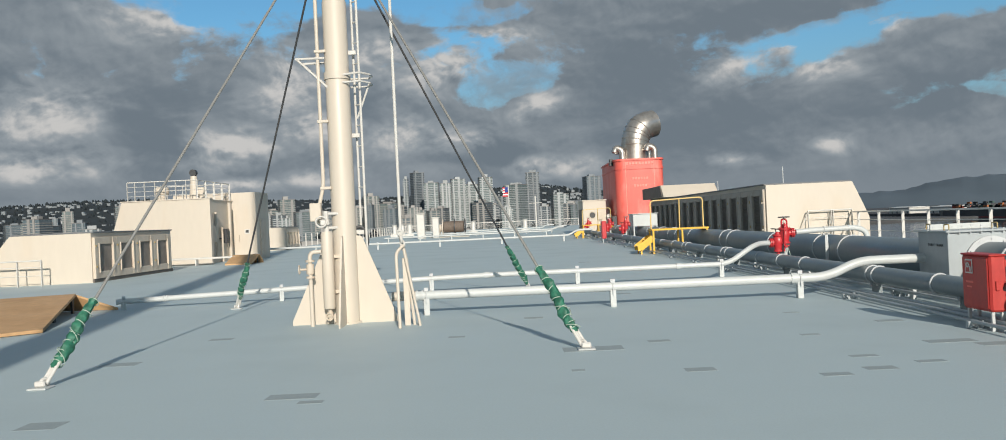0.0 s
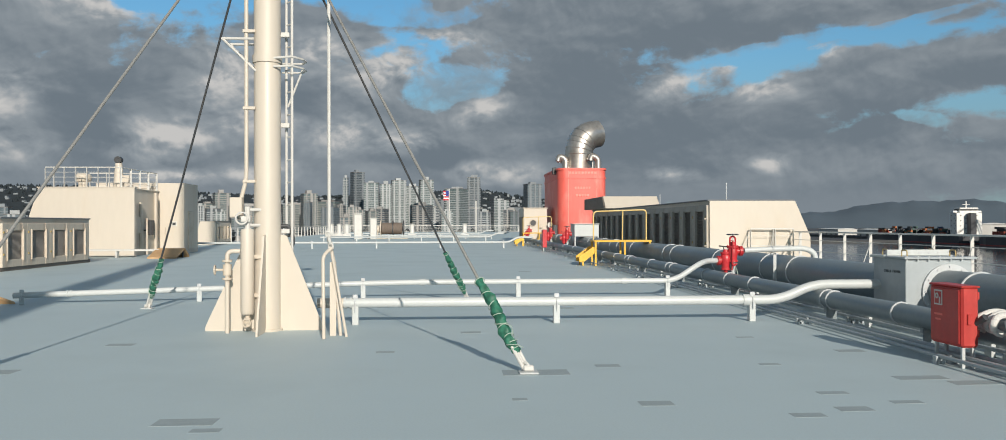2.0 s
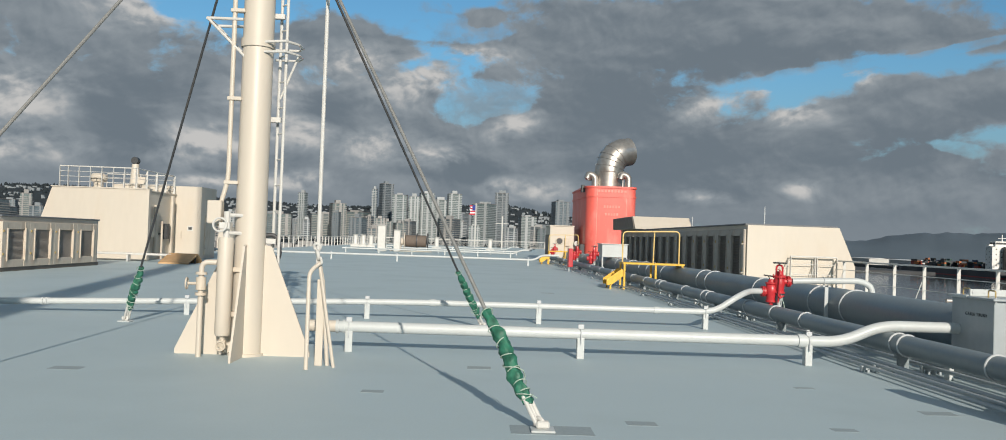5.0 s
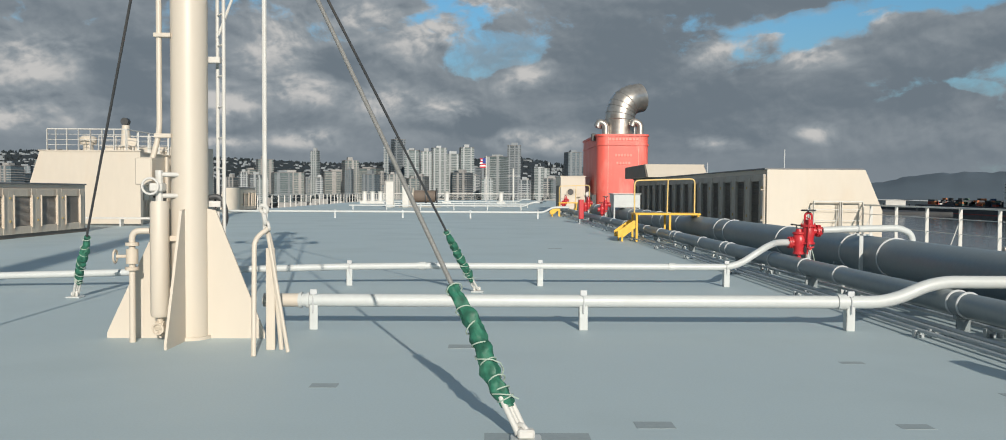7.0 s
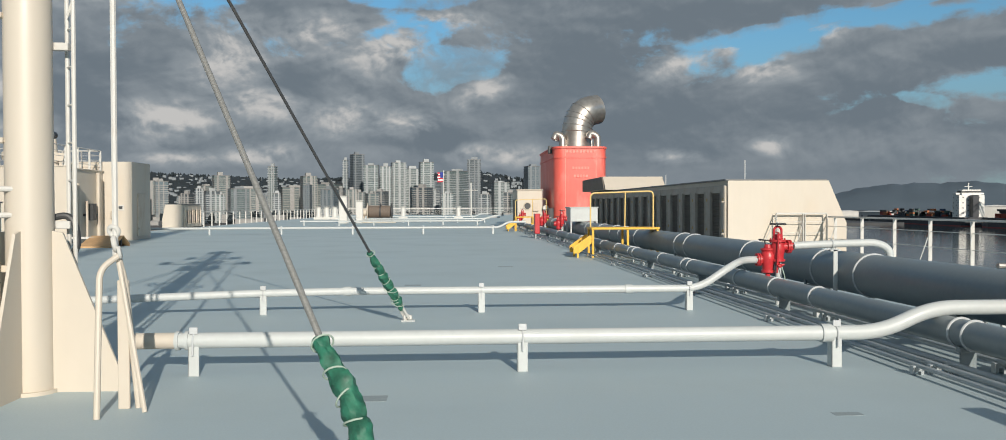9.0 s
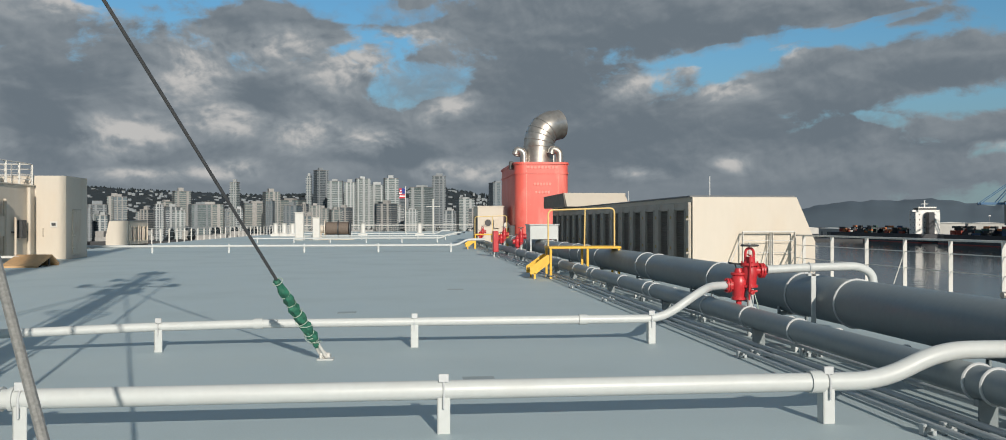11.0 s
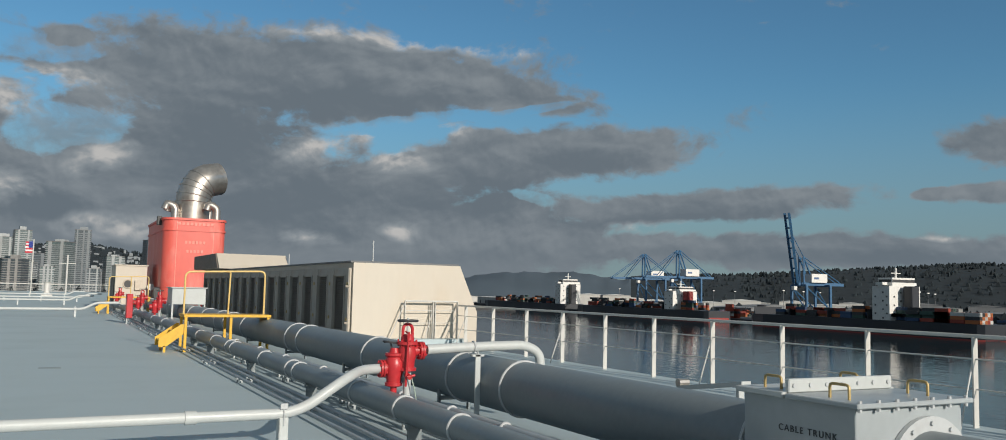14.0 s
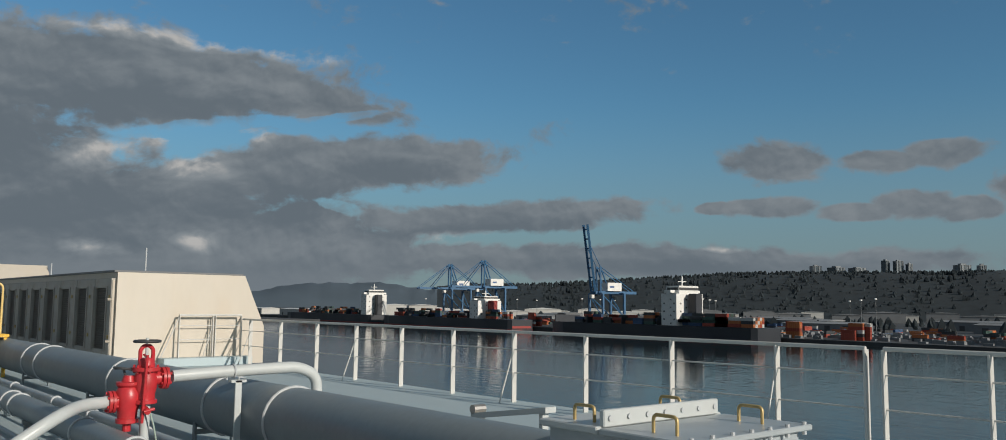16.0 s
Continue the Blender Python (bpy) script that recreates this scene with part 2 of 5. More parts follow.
GREEN = paint("green_tarpaulin", (0.020, 0.125, 0.078), 0.6, vary=0.45, grain=18, bump=0.6, dirt=(0.10, 0.30, 0.19), dirt_amt=0.45, dirt_scale=7)
CORD = paint("pale_cord", (0.36, 0.45, 0.38), 0.8, vary=0.1, grain=60)
WIRE = paint("steel_wire", (0.24, 0.24, 0.23), 0.55, metal=0.2, vary=0.2, grain=80)
GRILLE = paint("louver_brown_sunlit", (0.40, 0.355, 0.31), 0.65, vary=0.08, grain=10, dirt=(0.33, 0.28, 0.23), dirt_amt=0.3, dirt_scale=3)
# Darker copy of WIRE for two stays; their shading sits in the colour.
WIRE_SHADED = paint("shaded_wire", (0.05, 0.052, 0.055), 0.5, vary=0.2, grain=80)
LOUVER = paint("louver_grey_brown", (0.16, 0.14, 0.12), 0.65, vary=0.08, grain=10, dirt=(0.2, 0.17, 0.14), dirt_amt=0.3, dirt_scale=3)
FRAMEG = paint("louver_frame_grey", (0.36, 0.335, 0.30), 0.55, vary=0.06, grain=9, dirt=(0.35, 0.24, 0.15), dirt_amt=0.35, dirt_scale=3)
ROOFM = paint("house_roof_grey", (0.14, 0.15, 0.16), 0.6, vary=0.08, grain=6)
TAN = paint("tan_plywood", (0.50, 0.31, 0.155), 0.62, vary=0.10, grain=7, dirt=(0.30, 0.18, 0.09), dirt_amt=0.4, dirt_scale=1.6)
DARKM = paint("dark_metal", (0.045, 0.047, 0.05), 0.5, vary=0.15, grain=14)
BRASS = paint("brass_handle", (0.45, 0.33, 0.14), 0.45, metal=0.3, vary=0.1)
INK = paint("black_stencil", (0.05, 0.054, 0.058), 0.6, vary=0.15)
HULL = paint("hull_paint", (0.06, 0.075, 0.10), 0.5, vary=0.06, grain=1, dirt=(0.12, 0.07, 0.05), dirt_scale=0.1)

# ---- mesh building ----


class Shape:
    def __init__(self):
        self.v, self.f = [], []

    def add(self, verts, faces):
        o = len(self.v)
        self.v += [tuple(p) for p in verts]
        self.f += [tuple(i + o for i in f) for f in faces]
        return self

    def hull(self, verts, faces):
        """Faces of a convex body, turned outwards."""
        c = sum((Vector(p) for p in verts), Vector()) / len(verts)
        out = []
        for f in faces:
            a, b, d = (Vector(verts[i]) for i in f[:3])
            out.append(f if (b - a).cross(d - a).dot(a - c) >= 0 else f[::-1])
        return self.add(verts, out)

    def box(self, x0, y0, z0, x1, y1, z1, bev=0.0, m=None):
        c, h = Vector(((x0 + x1) / 2, (y0 + y1) / 2, (z0 + z1) / 2)), (abs(x1 - x0) / 2, abs(y1 - y0) / 2, abs(z1 - z0) / 2)
        bev = min(bev, min(h) * 0.9)
        signs = [(a, b, d) for a in (-1, 1) for b in (-1, 1) for d in (-1, 1)]
        if bev <= 0:
            vs = [c + Vector((s[0] * h[0], s[1] * h[1], s[2] * h[2])) for s in signs]
            fs = [(0, 1, 3, 2), (4, 6, 7, 5), (0, 4, 5, 1), (2, 3, 7, 6), (0, 2, 6, 4), (1, 5, 7, 3)]
        else:
            vs, at = [], {}
            for s in signs:
                for k in range(3):
                    at[s, k] = len(vs)
                    vs.append(c + Vector([s[i] * (h[i] if i == k else h[i] - bev) for i in range(3)]))
            fs = []
            for k in range(3):
                i, j = (k + 1) % 3, (k + 2) % 3
                for sk in (-1, 1):
                    q = []
                    for si, sj in ((-1, -1), (1, -1), (1, 1), (-1, 1)):
                        s = [0, 0, 0]
                        s[k], s[i], s[j] = sk, si, sj
                        q.append(at[tuple(s), k])
                    fs.append(tuple(q))
                for si in (-1, 1):          # edges along k
                    for sj in (-1, 1):
                        a, b = [0, 0, 0], [0, 0, 0]
                        a[i], a[j], a[k] = si, sj, -1
                        b[i], b[j], b[k] = si, sj, 1
                        a, b = tuple(a), tuple(b)
                        fs.append((at[a, i], at[a, j], at[b, j], at[b, i]))
            fs += [(at[s, 0], at[s, 1], at[s, 2]) for s in signs]
        if m is not None:
            vs = [m @ p for p in vs]
        return self.hull(vs, fs)

    def prism(self, pts, axis, lo, hi):
        """An outline (two coordinates, in the order of the other axes) drawn out along an axis."""
        n = len(pts)

        def at(p, w):
            q = [p[0], p[1]]
            q.insert(axis, w)
            return Vector(q)
        vs = [at(p, lo) for p in pts] + [at(p, hi) for p in pts]
        fs = [tuple(range(n)), tuple(range(n, 2 * n))] + [(i, (i + 1) % n, n + (i + 1) % n, n + i) for i in range(n)]
        return self.hull(vs, fs)

    def tube(self, pts, r, seg=12, caps=True, radii=None):
        pts = [Vector(p) for p in pts]
        d0 = (pts[1] - pts[0]).normalized()
        u = d0.cross(Vector((0, 0, 1)) if abs(d0.z) < 0.9 else Vector((1, 0, 0))).normalized()
        vs, n = [], len(pts)
        for i, p in enumerate(pts):
            d = (pts[min(i + 1, n - 1)] - pts[max(i - 1, 0)]).normalized()
            u = (u - d * u.dot(d)).normalized()
            w = d.cross(u)
            rr = radii[i] if radii else r
            vs += [p + (u * math.cos(a) + w * math.sin(a)) * rr for a in (math.tau * k / seg for k in range(seg))]
        fs = [(i * seg + k, i * seg + (k + 1) % seg, (i + 1) * seg + (k + 1) % seg, (i + 1) * seg + k) for i in range(n - 1) for k in range(seg)]
        if caps:
            fs += [tuple(range(seg))[::-1], tuple((n - 1) * seg + k for k in range(seg))]
        return self.add(vs, fs)

    def rod(self, p, q, r, seg=8, r2=None):
        return self.tube([p, q], r, seg, True, [r, r if r2 is None else r2])

    def ring(self, c, axis, R, r, seg=20, sub=8):
        a = Vector(axis).normalized()
        u = a.orthogonal().normalized()
        w = a.cross(u)
        pts = [Vector(c) + (u * math.cos(t) + w * math.sin(t)) * R for t in (math.tau * k / seg for k in range(seg))]
        vs, o = [], Vector(c)
        for p in pts:
            e = (p - o).normalized()
            vs += [p + (e * math.cos(t) + a * math.sin(t)) * r for t in (math.tau * k / sub for k in range(sub))]
        fs = [(i * sub + k, ((i + 1) % seg) * sub + k, ((i + 1) % seg) * sub + (k + 1) % sub, i * sub + (k + 1) % sub) for i in range(seg) for k in range(sub)]
        return self.add(vs, fs)


def bend(pts, r, n=6):
    """A line whose inner corners are rounded."""
    pts = [Vector(p) for p in pts]
    out = [pts[0]]
    for a, b, c in zip(pts, pts[1:], pts[2:]):
        u, w = (a - b), (c - b)
        k = min(r, u.length * 0.49, w.length * 0.49)
        p, q = b + u.normalized() * k, b + w.normalized() * k
        out += [p * (1 - s) ** 2 + b * (2 * s * (1 - s)) + q * s * s for s in (i / n for i in range(n + 1))]
    return out + [pts[-1]]


def mesh_of(s, mat, smooth=True):
    me = bpy.data.meshes.new("mesh")
    me.from_pydata([tuple(p) for p in s.v], [], s.f)
    me.materials.append(mat)
    if smooth:
        me.shade_smooth()
        me.set_sharp_from_angle(angle=radians(35))
    me.update()
    return me


def part(name, s, mat, parent=None, label="", smooth=True):
    ob = new(name, s if isinstance(s, bpy.types.Mesh) else mesh_of(s, mat, smooth))
    ob.parent = parent
    if label:
        tagged(ob, label)
    return ob


def thing(name, x, y, z, label, category, group="", kind=""):
    ob = new(name)
    ob.location = (x, y, z)
    ob.empty_display_size = 0.2
    return tagged(ob, label, category, group, kind)


# ---- deck ----
DX0, DX1, DY0, DY1 = -17.9, 11.62, -30.0, 150.0
deck = part("deck", Shape().box(DX0, DY0, -0.25, DX1, DY1, 0.0), DECK, smooth=False)
tagged(deck, "blue-grey painted steel weather deck of a ship, faintly patched and stained", "deck", kind="structure")
hull = part("ship_hull", Shape().box(DX0 + 0.05, DY0, -29.0, DX1 - 0.05, DY1 - 0.05, -0.254), HULL, smooth=False)
tagged(hull, "dark painted steel ship side below the deck", "hull", kind="structure")
for x, y, w, d in [(-2.56, 4.16, .42, .22), (-2.35, 3.9, .2, .12), (-4.26, 3.46, .3, .25), (0.84, 6.33, .24, .16), (0.89, 4.55, .26, .18), (1.89, 4.07, .24, .14), (2.32, 4.25, .26, .16),
                   (2.43, 4.86, .24, .12), (-0.43, 9.02, .26, .2), (2.84, 4.46, .24, .12), (3.65, 7.11, .3, .18), (3.52, 5.47, .46, .2), (2.45, 6.3, .2, .12), (-0.15, 4.78, .12, .1),
                   (0.1, 6.0, .62, .30), (3.9, 5.2, .5, .2), (-0.5, 18.3, .3, .3), (1.5, 23, .35, .3), (-5.0, 6.4, .4, .25), (-4.5, 8.2, .3, .2), (2.9, 8.3, .2, .1), (-1.4, 7.4, .2, .14), (1.2, 12.1, .3, .2)]:
    part("paint_patch", Shape().box(x - w / 2, y - d / 2, 0.0, x + w / 2, y + d / 2, 0.002), PATCH, deck, smooth=False)

# ---- mast ----
MX, MY = -3.08, 9.45
mast = thing("signal_mast", MX, MY, 0, "cream painted tubular steel signal mast on four triangular gussets", "mast")
part("pole", Shape().tube([(0, 0, 0), (0, 0, 4.6), (0, 0, 4.7), (0, 0, 8.6)], .17, 28, True, [.172, .172, .15, .12]), CREAM, mast)
part("base_ring", Shape().rod((0, 0, 0), (0, 0, .03), .2, 28), CREAM, mast)
for k, (dx, dy, ln) in enumerate(((1, 0, .72), (-1, 0, .80), (0, -1, .66), (0, 1, .62))):
    pts = [(.16, 0), (ln, 0), (ln, .05), (ln - .02, .10), (.25, 1.24), (.16, 1.26)]
    s = Shape()
    vs = [Vector((p[0] * dx - w * dy, p[0] * dy + w * dx, p[1])) for w in (-.012, .012) for p in pts]
    n = len(pts)
    s.hull(vs, [tuple(range(n)), tuple(range(n, 2 * n))] + [(i, (i + 1) % n, n + (i + 1) % n, n + i) for i in range(n)])
    part("gusset", s, CREAM, mast, smooth=False)
# ladder on the side of the pole
lad = part("ladder", Shape().rod((.30, .10, .9), (.30, .10, 8.2), .018).rod((.21, .20, .9), (.21, .20, 8.2), .018), WHITE, mast)
for i in range(24):
    z = 1.05 + i * .30
    part("rung", Shape().rod((.30, .10, z), (.21, .20, z), .010, 6), WHITE, lad)
for z in (1.3, 2.7, 3.9, 5.2, 6.6):
    part("bracket", Shape().box(.14, .07, z - .03, .27, .13, z + .03, .004), WHITE, lad)
# look-out bracket of bars, and a hoop
plat = part("bar_bracket", Shape().rod((-.55, -.12, 3.80), (-.15, -.12, 3.80), .018).rod((-.55, .25, 3.80), (-.15, .25, 3.80), .018).rod((-.55, -.12, 3.80), (-.55, .25, 3.80), .018)
            .rod((-.55, -.12, 3.80), (-.10, -.10, 3.36), .016).rod((-.55, .25, 3.80), (-.10, .12, 3.36), .016).rod((-.10, -.10, 3.36), (-.10, .12, 3.36), .016), WHITE, mast)
for i in range(4):
    f = .2 + .2 * i
    part("bar", Shape().rod((-.55 + .45 * f, -.12 + .02 * f, 3.80 - .44 * f), (-.55 + .45 * f, .25 - .13 * f, 3.80 - .44 * f), .011, 6), WHITE, plat)
hoop = part("ladder_hoop", Shape().tube([(.10, -.14, 3.55), (.34, -.14, 3.57), (.46, 0, 3.56), (.47, .2, 3.56), (.40, .34, 3.56), (.12, .34, 3.56)], .016, 8)
            .tube([(.10, -.14, 3.44), (.34, -.14, 3.45), (.46, 0, 3.44), (.47, .2, 3.44), (.40, .34, 3.44), (.12, .34, 3.44)], .014, 8), WHITE, mast)
part("brace", Shape().rod((.44, .1, 3.44), (.24, .14, 2.95), .014), WHITE, hoop)
part("clamp_band", Shape().rod((0, 0, 3.50), (0, 0, 3.60), .19, 24), CREAM, mast)
# conduit and air tank on the other side
part("conduit", Shape().tube(bend([(-.25, -.10, 8.0), (-.25, -.10, 1.98), (-.34, -.12, 1.62), (-.34, -.12, 1.45)], .12), .026, 10), CREAM, mast)
for z in (1.95, 2.9, 3.9, 4.9):
    part("conduit_clip", Shape().box(-.29, -.14, z - .02, -.13, -.06, z + .02, .004), CREAM, mast)
tank = part("air_tank", Shape().tube([(-.29, -.20, .24), (-.29, -.20, .27), (-.29, -.20, 1.30), (-.29, -.20, 1.33)], .085, 20, True, [.075, .086, .086, .075]), CREAM, mast)
tank.location = (.08, -.02, 0)
for z in (.45, .95):
    part("tank_bracket", Shape().box(-.24, -.16, z, -.10, -.05, z + .05), CREAM_WORN, tank)
part("drain_valve", Shape().rod((-.29, -.2, .24), (-.29, -.2, .06), .028).rod((-.33, -.2, .15), (-.25, -.2, .15), .045).ring((-.29, -.26, .13), (0, 1, 0), .05, .010, 14, 6), CREAM_WORN, tank)
part("top_valve", Shape().rod((-.29, -.2, 1.33), (-.29, -.2, 1.62), .035).box(-.36, -.27, 1.42, -.24, -.14, 1.50, .01).ring((-.34, -.29, 1.47), (0, 1, 0), .075, .012, 16, 6)
     .rod((-.29, -.2, 1.58), (-.08, -.1, 1.58), .022).rod((-.29, -.2, 1.38), (-.1, -.1, 1.38), .022), WHITE, tank)
junction = part("junction_box", Shape().box(-.44, -.22, 1.48, -.28, -.10, 1.74, .012), CREAM, mast)
part("air_pipe", Shape().tube(bend([(-.30, -.22, 1.05), (-.46, -.24, 1.05), (-.46, -.24, 0)], .10), .030, 12), CREAM, mast)
part("air_pipe_valve", Shape().rod((-.46, -.24, .74), (-.46, -.24, .88), .055, 14).rod((-.46, -.24, .68), (-.46, -.24, .71), .062, 14).rod((-.46, -.24, .91), (-.46, -.24, .94), .062, 14)
     .rod((-.46, -.24, .81), (-.60, -.26, .81), .016).ring((-.61, -.26, .81), (1, .1, 0), .06, .010, 16, 6), CREAM_WORN, mast)
part("cable_loop", Shape().tube(bend([(.14, .10, 1.36), (.24, .12, 1.38), (.30, .12, 1.28), (.31, .12, 1.12), (.24, .1, 1.02)], .06), .028, 10), DARKM, mast)
# head of the mast
head = part("cross_tree", Shape().rod((-1.05, 0, 6.05), (1.05, 0, 6.05), .05), CREAM, mast)
part("cross_tree", Shape().rod((-.62, 0, 6.9), (.62, 0, 6.9), .045), CREAM, mast)
for x, y, z, h in ((.45, .4, 5.3, .06), (.40, .38, 6.3, .05), (.34, .3, 8.1, .2)):
    part("mast_platform", Shape().box(-x, -y, z, x, y, z + h), CREAM, mast)
for x, z in ((-1.0, 6.05), (1.0, 6.05), (-.58, 6.9), (.58, 6.9), (-.32, 5.5), (.32, 5.5)):
    part("signal_lamp", Shape().tube([(x, -.05, z - .05), (x, -.05, z), (x, -.05, z + .3), (x, -.05, z + .36)], .13, 14, True, [.08, .14, .14, .06]), DARKM, head)
# halyard stand at the foot
stand = thing("halyard_stand", -2.13, 8.66, 0, "bent cream steel bars holding the tied white halyard beside the mast", "stand")
part("bent_bar", Shape().tube(bend([(-.09, -.14, 0), (-.12, .01, 1.01), (-.02, .10, 1.10)], .08), .022, 10), CREAM, stand)
part("bent_bar", Shape().tube(bend([(.07, .20, 0), (.0, .16, .9), (-.04, .13, 1.1)], .08), .022, 10), CREAM, stand)
part("brace_bar", Shape().rod((.16, .06, 0), (-.03, .12, 1.05), .018), CREAM, stand)
part("plate", Shape().box(-.06, .16, .0, .02, .185, .92, .004), CREAM, stand)
part("halyard", Shape().tube([(-.06, .14, 1.08), (-.062, .14, 2.2), (-.066, .15, 5.2), (-.07, .16, 7.6)], .021, 8), WHITE, stand)
part("knot", Shape().ring((-.06, .13, 1.18), (1, .3, .2), .045, .02, 12, 8).ring((-.07, .14, 1.27), (.2, 1, .4), .035, .018, 12, 8).ring((-.02, .11, 1.12), (1, .3, .2), .035, .014, 12, 8), WHITE, stand)


def stay(foot, top, wrap_to, seed):
    """A wire stay; its bottle screw is lashed up in green cloth."""
    rng = random.Random(seed)
    t = thing("stay_wire", foot[0], foot[1], 0, "steel mast stay with its lower end lashed in green tarpaulin", "stay wire", "mast stays")
    d = Vector(top) - Vector(foot)
    L = d.length
    d.normalize()
    at = lambda s: d * s
    part("wire", Shape().rod(at(.30), at(L), .016, 10), WIRE if seed in (1, 4) else WIRE_SHADED, t)
    a, b = .22, wrap_to
    side = d.cross(Vector((0, 0, 1))).normalized()
    up = side.cross(d)
    rows, seg = 64, 18
    vs, fs = [], []
    knots = [a + (b - a) * (i + .5) / 7 for i in range(7)]
    for i in range(rows + 1):
        f = i / rows
        s = a + (b - a) * f
        pinch = min(abs(s - k) for k in knots) / ((b - a) / 14)
        r = (.041 + .021 * math.sin(math.pi * min(1, f * 1.1)) ** .7) * (.72 + .28 * min(1, pinch) ** .6) * (1.0 if .02 < f < .985 else .7)
        c = at(s) + side * .012 * math.sin(s * 9 + seed) + up * .010 * math.sin(s * 7 + 2 * seed)
        for k in range(seg):
            th = math.tau * k / seg
            n_ = noise.noise((math.cos(th) * 1.3 + seed * 7, math.sin(th) * 1.3, s * 9))
            fold = noise.noise((math.cos(th) * 3.0, math.sin(th) * 3.0 + seed, s * 22))
            vs.append(c + (side * math.cos(th) + up * math.sin(th)) * r * (1 + .30 * n_ + .22 * fold))
    for i in range(rows):
        for k in range(seg):
            fs.append((i * seg + k, i * seg + (k + 1) % seg, (i + 1) * seg + (k + 1) % seg, (i + 1) * seg + k))
    fs += [tuple(range(seg))[::-1], tuple(rows * seg + k for k in range(seg))]
    sleeve = part("tarpaulin_sleeve", Shape().add(vs, fs), GREEN, t)
    for k in knots[:-1] + [b - .03, knots[0] + .06]:
        tilt = d + side * rng.uniform(-.35, .35) + up * rng.uniform(-.35, .35)
        part("lashing", Shape().ring(at(k), tilt, .052, .0045, 18, 6), CORD, sleeve)
    pts = [at(a + .02 + i * .03) + (side * math.cos(i * .8 + seed) + up * math.sin(i * .8 + seed)) * .068 for i in range(int((b - a) * .55 / .03))]
    part("lashing", Shape().tube(pts, .0045, 6), CORD, sleeve)
    part("bottle_screw", Shape().rod(at(.05) + side * .03, at(.32) + side * .03, .018, 10).rod(at(.05) - side * .03, at(.32) - side * .03, .018, 10).rod(at(.10), at(.30), .014, 8), WHITE, t)
    part("shackle", Shape().ring(at(.06), side, .042, .017, 14, 8).box(-.05, -.035, .02, .05, .035, .075, .012), WHITE, t)
    part("deck_pad", Shape().box(-.09, -.09, 0, .09, .09, .018, .006).box(-.05, -.012, .018, .05, .012, .06, .004), PALE, t)
    return t


stay((0.03, 5.98, 0), (MX + .11, MY - .08, 5.65), 1.08, 1)
stay((-0.35, 13.40, 0), (MX + .15, MY + .08, 5.55), 1.18, 2)
stay((-5.68, 12.58, 0), (MX - .04, MY + .08, 6.08), 1.00, 3)
stay((-5.15, 5.09, 0), (MX - .06, MY - .08, 5.80), 1.00, 4)

# ---- pipes across the deck ----


def cross_pipe(y, pts, r, posts, flanges, label, clamps=True):
    t = thing("deck_pipe", posts[0], y, 0, label, "pipe", "pipes across the deck")
    loc = lambda p: (p[0] - posts[0], p[1] - y, p[2])
    flat = [p for p in pts if p[2] <= .36]

    def z_at(x):
        return float(np.interp(x, [p[0] for p in flat], [p[2] for p in flat])), float(np.interp(x, [p[0] for p in flat], [p[1] - y for p in flat]))
    part("pipe", Shape().tube(bend([loc(p) for p in pts], .22, 7), r, 20), PALE, t)
    for x in posts:
        zc, yc = z_at(x)
        sup = part("support", Shape().box(x - posts[0] - .045, yc - .05, 0, x - posts[0] + .045, yc - .035, zc - r * .6, .004).box(x - posts[0] - .045, yc - .05, 0, x - posts[0] - .035, yc + .05, zc - r * .6, .003), PALE, t)
        part("u_bolt", Shape().ring((x - posts[0], yc, zc), (1, 0, 0), r + .006, .008, 20, 6).rod((x - posts[0], yc - r - .006, zc - .02), (x - posts[0], yc - r - .006, zc - r - .05), .008, 6)
             .box(x - posts[0] - .035, yc - .05, zc + r * .9, x - posts[0] + .035, yc - .03, zc + r + .05, .003), RINGM, sup)
    for x, w in flanges:
        part("coupling", Shape().rod((x - posts[0] - w / 2, z_at(x)[1], z_at(x)[0]), (x - posts[0] + w / 2, z_at(x)[1], z_at(x)[0]), r * 1.22, 20), PALE, t)
    return t


p1 = cross_pipe(10.03, [(-2.5, 10.03, .30), (4.02, 10.03, .30), (4.50, 10.03, .515), (5.49, 10.03, .515)], .068, (-2.0, .80, 3.60), ((-2.14, .03), (-2.06, .03), (3.52, .10)),
                "pale grey steel fire main pipe crossing the deck on low supports")
part("cream_end", Shape().rod((-.52, 0, .30), (-.16, 0, .30), .070, 20), CREAM, p1)
p2 = cross_pipe(14.23, [(-8.3, 13.55, .155), (-2.4, 14.18, .285), (-1.2, 14.23, .30), (3.60, 14.23, .30), (4.10, 14.30, .615), (4.36, 14.62, .66), (4.62, 14.77, .655)], .052, (-8.15, -5.2, -2.3, .60, 3.46),
                ((2.62, .10), (-1.2, .1), (-7.42, .03), (-7.36, .03)), "pale grey steel pipe crossing the deck to a red hydrant")
for y_, a_, b_ in ((47.5, -16.0, 2.75), (68.0, -11.0, 2.6), (79.0, -9.0, 3.6), (96.0, -12, 3.0)):
    xs_ = [a_ + .3 + i * (b_ - a_ - .6) / 5 for i in range(6)]
    cross_pipe(y_, [(a_, y_, .34), (b_, y_, .34), (b_ + .5, y_, .62), (b_ + 1.4, y_, .62)], .06, xs_, ((b_ - .9, .1),), "pale grey steel pipe crossing the far deck on low supports")

# ---- long pipes along the side ----


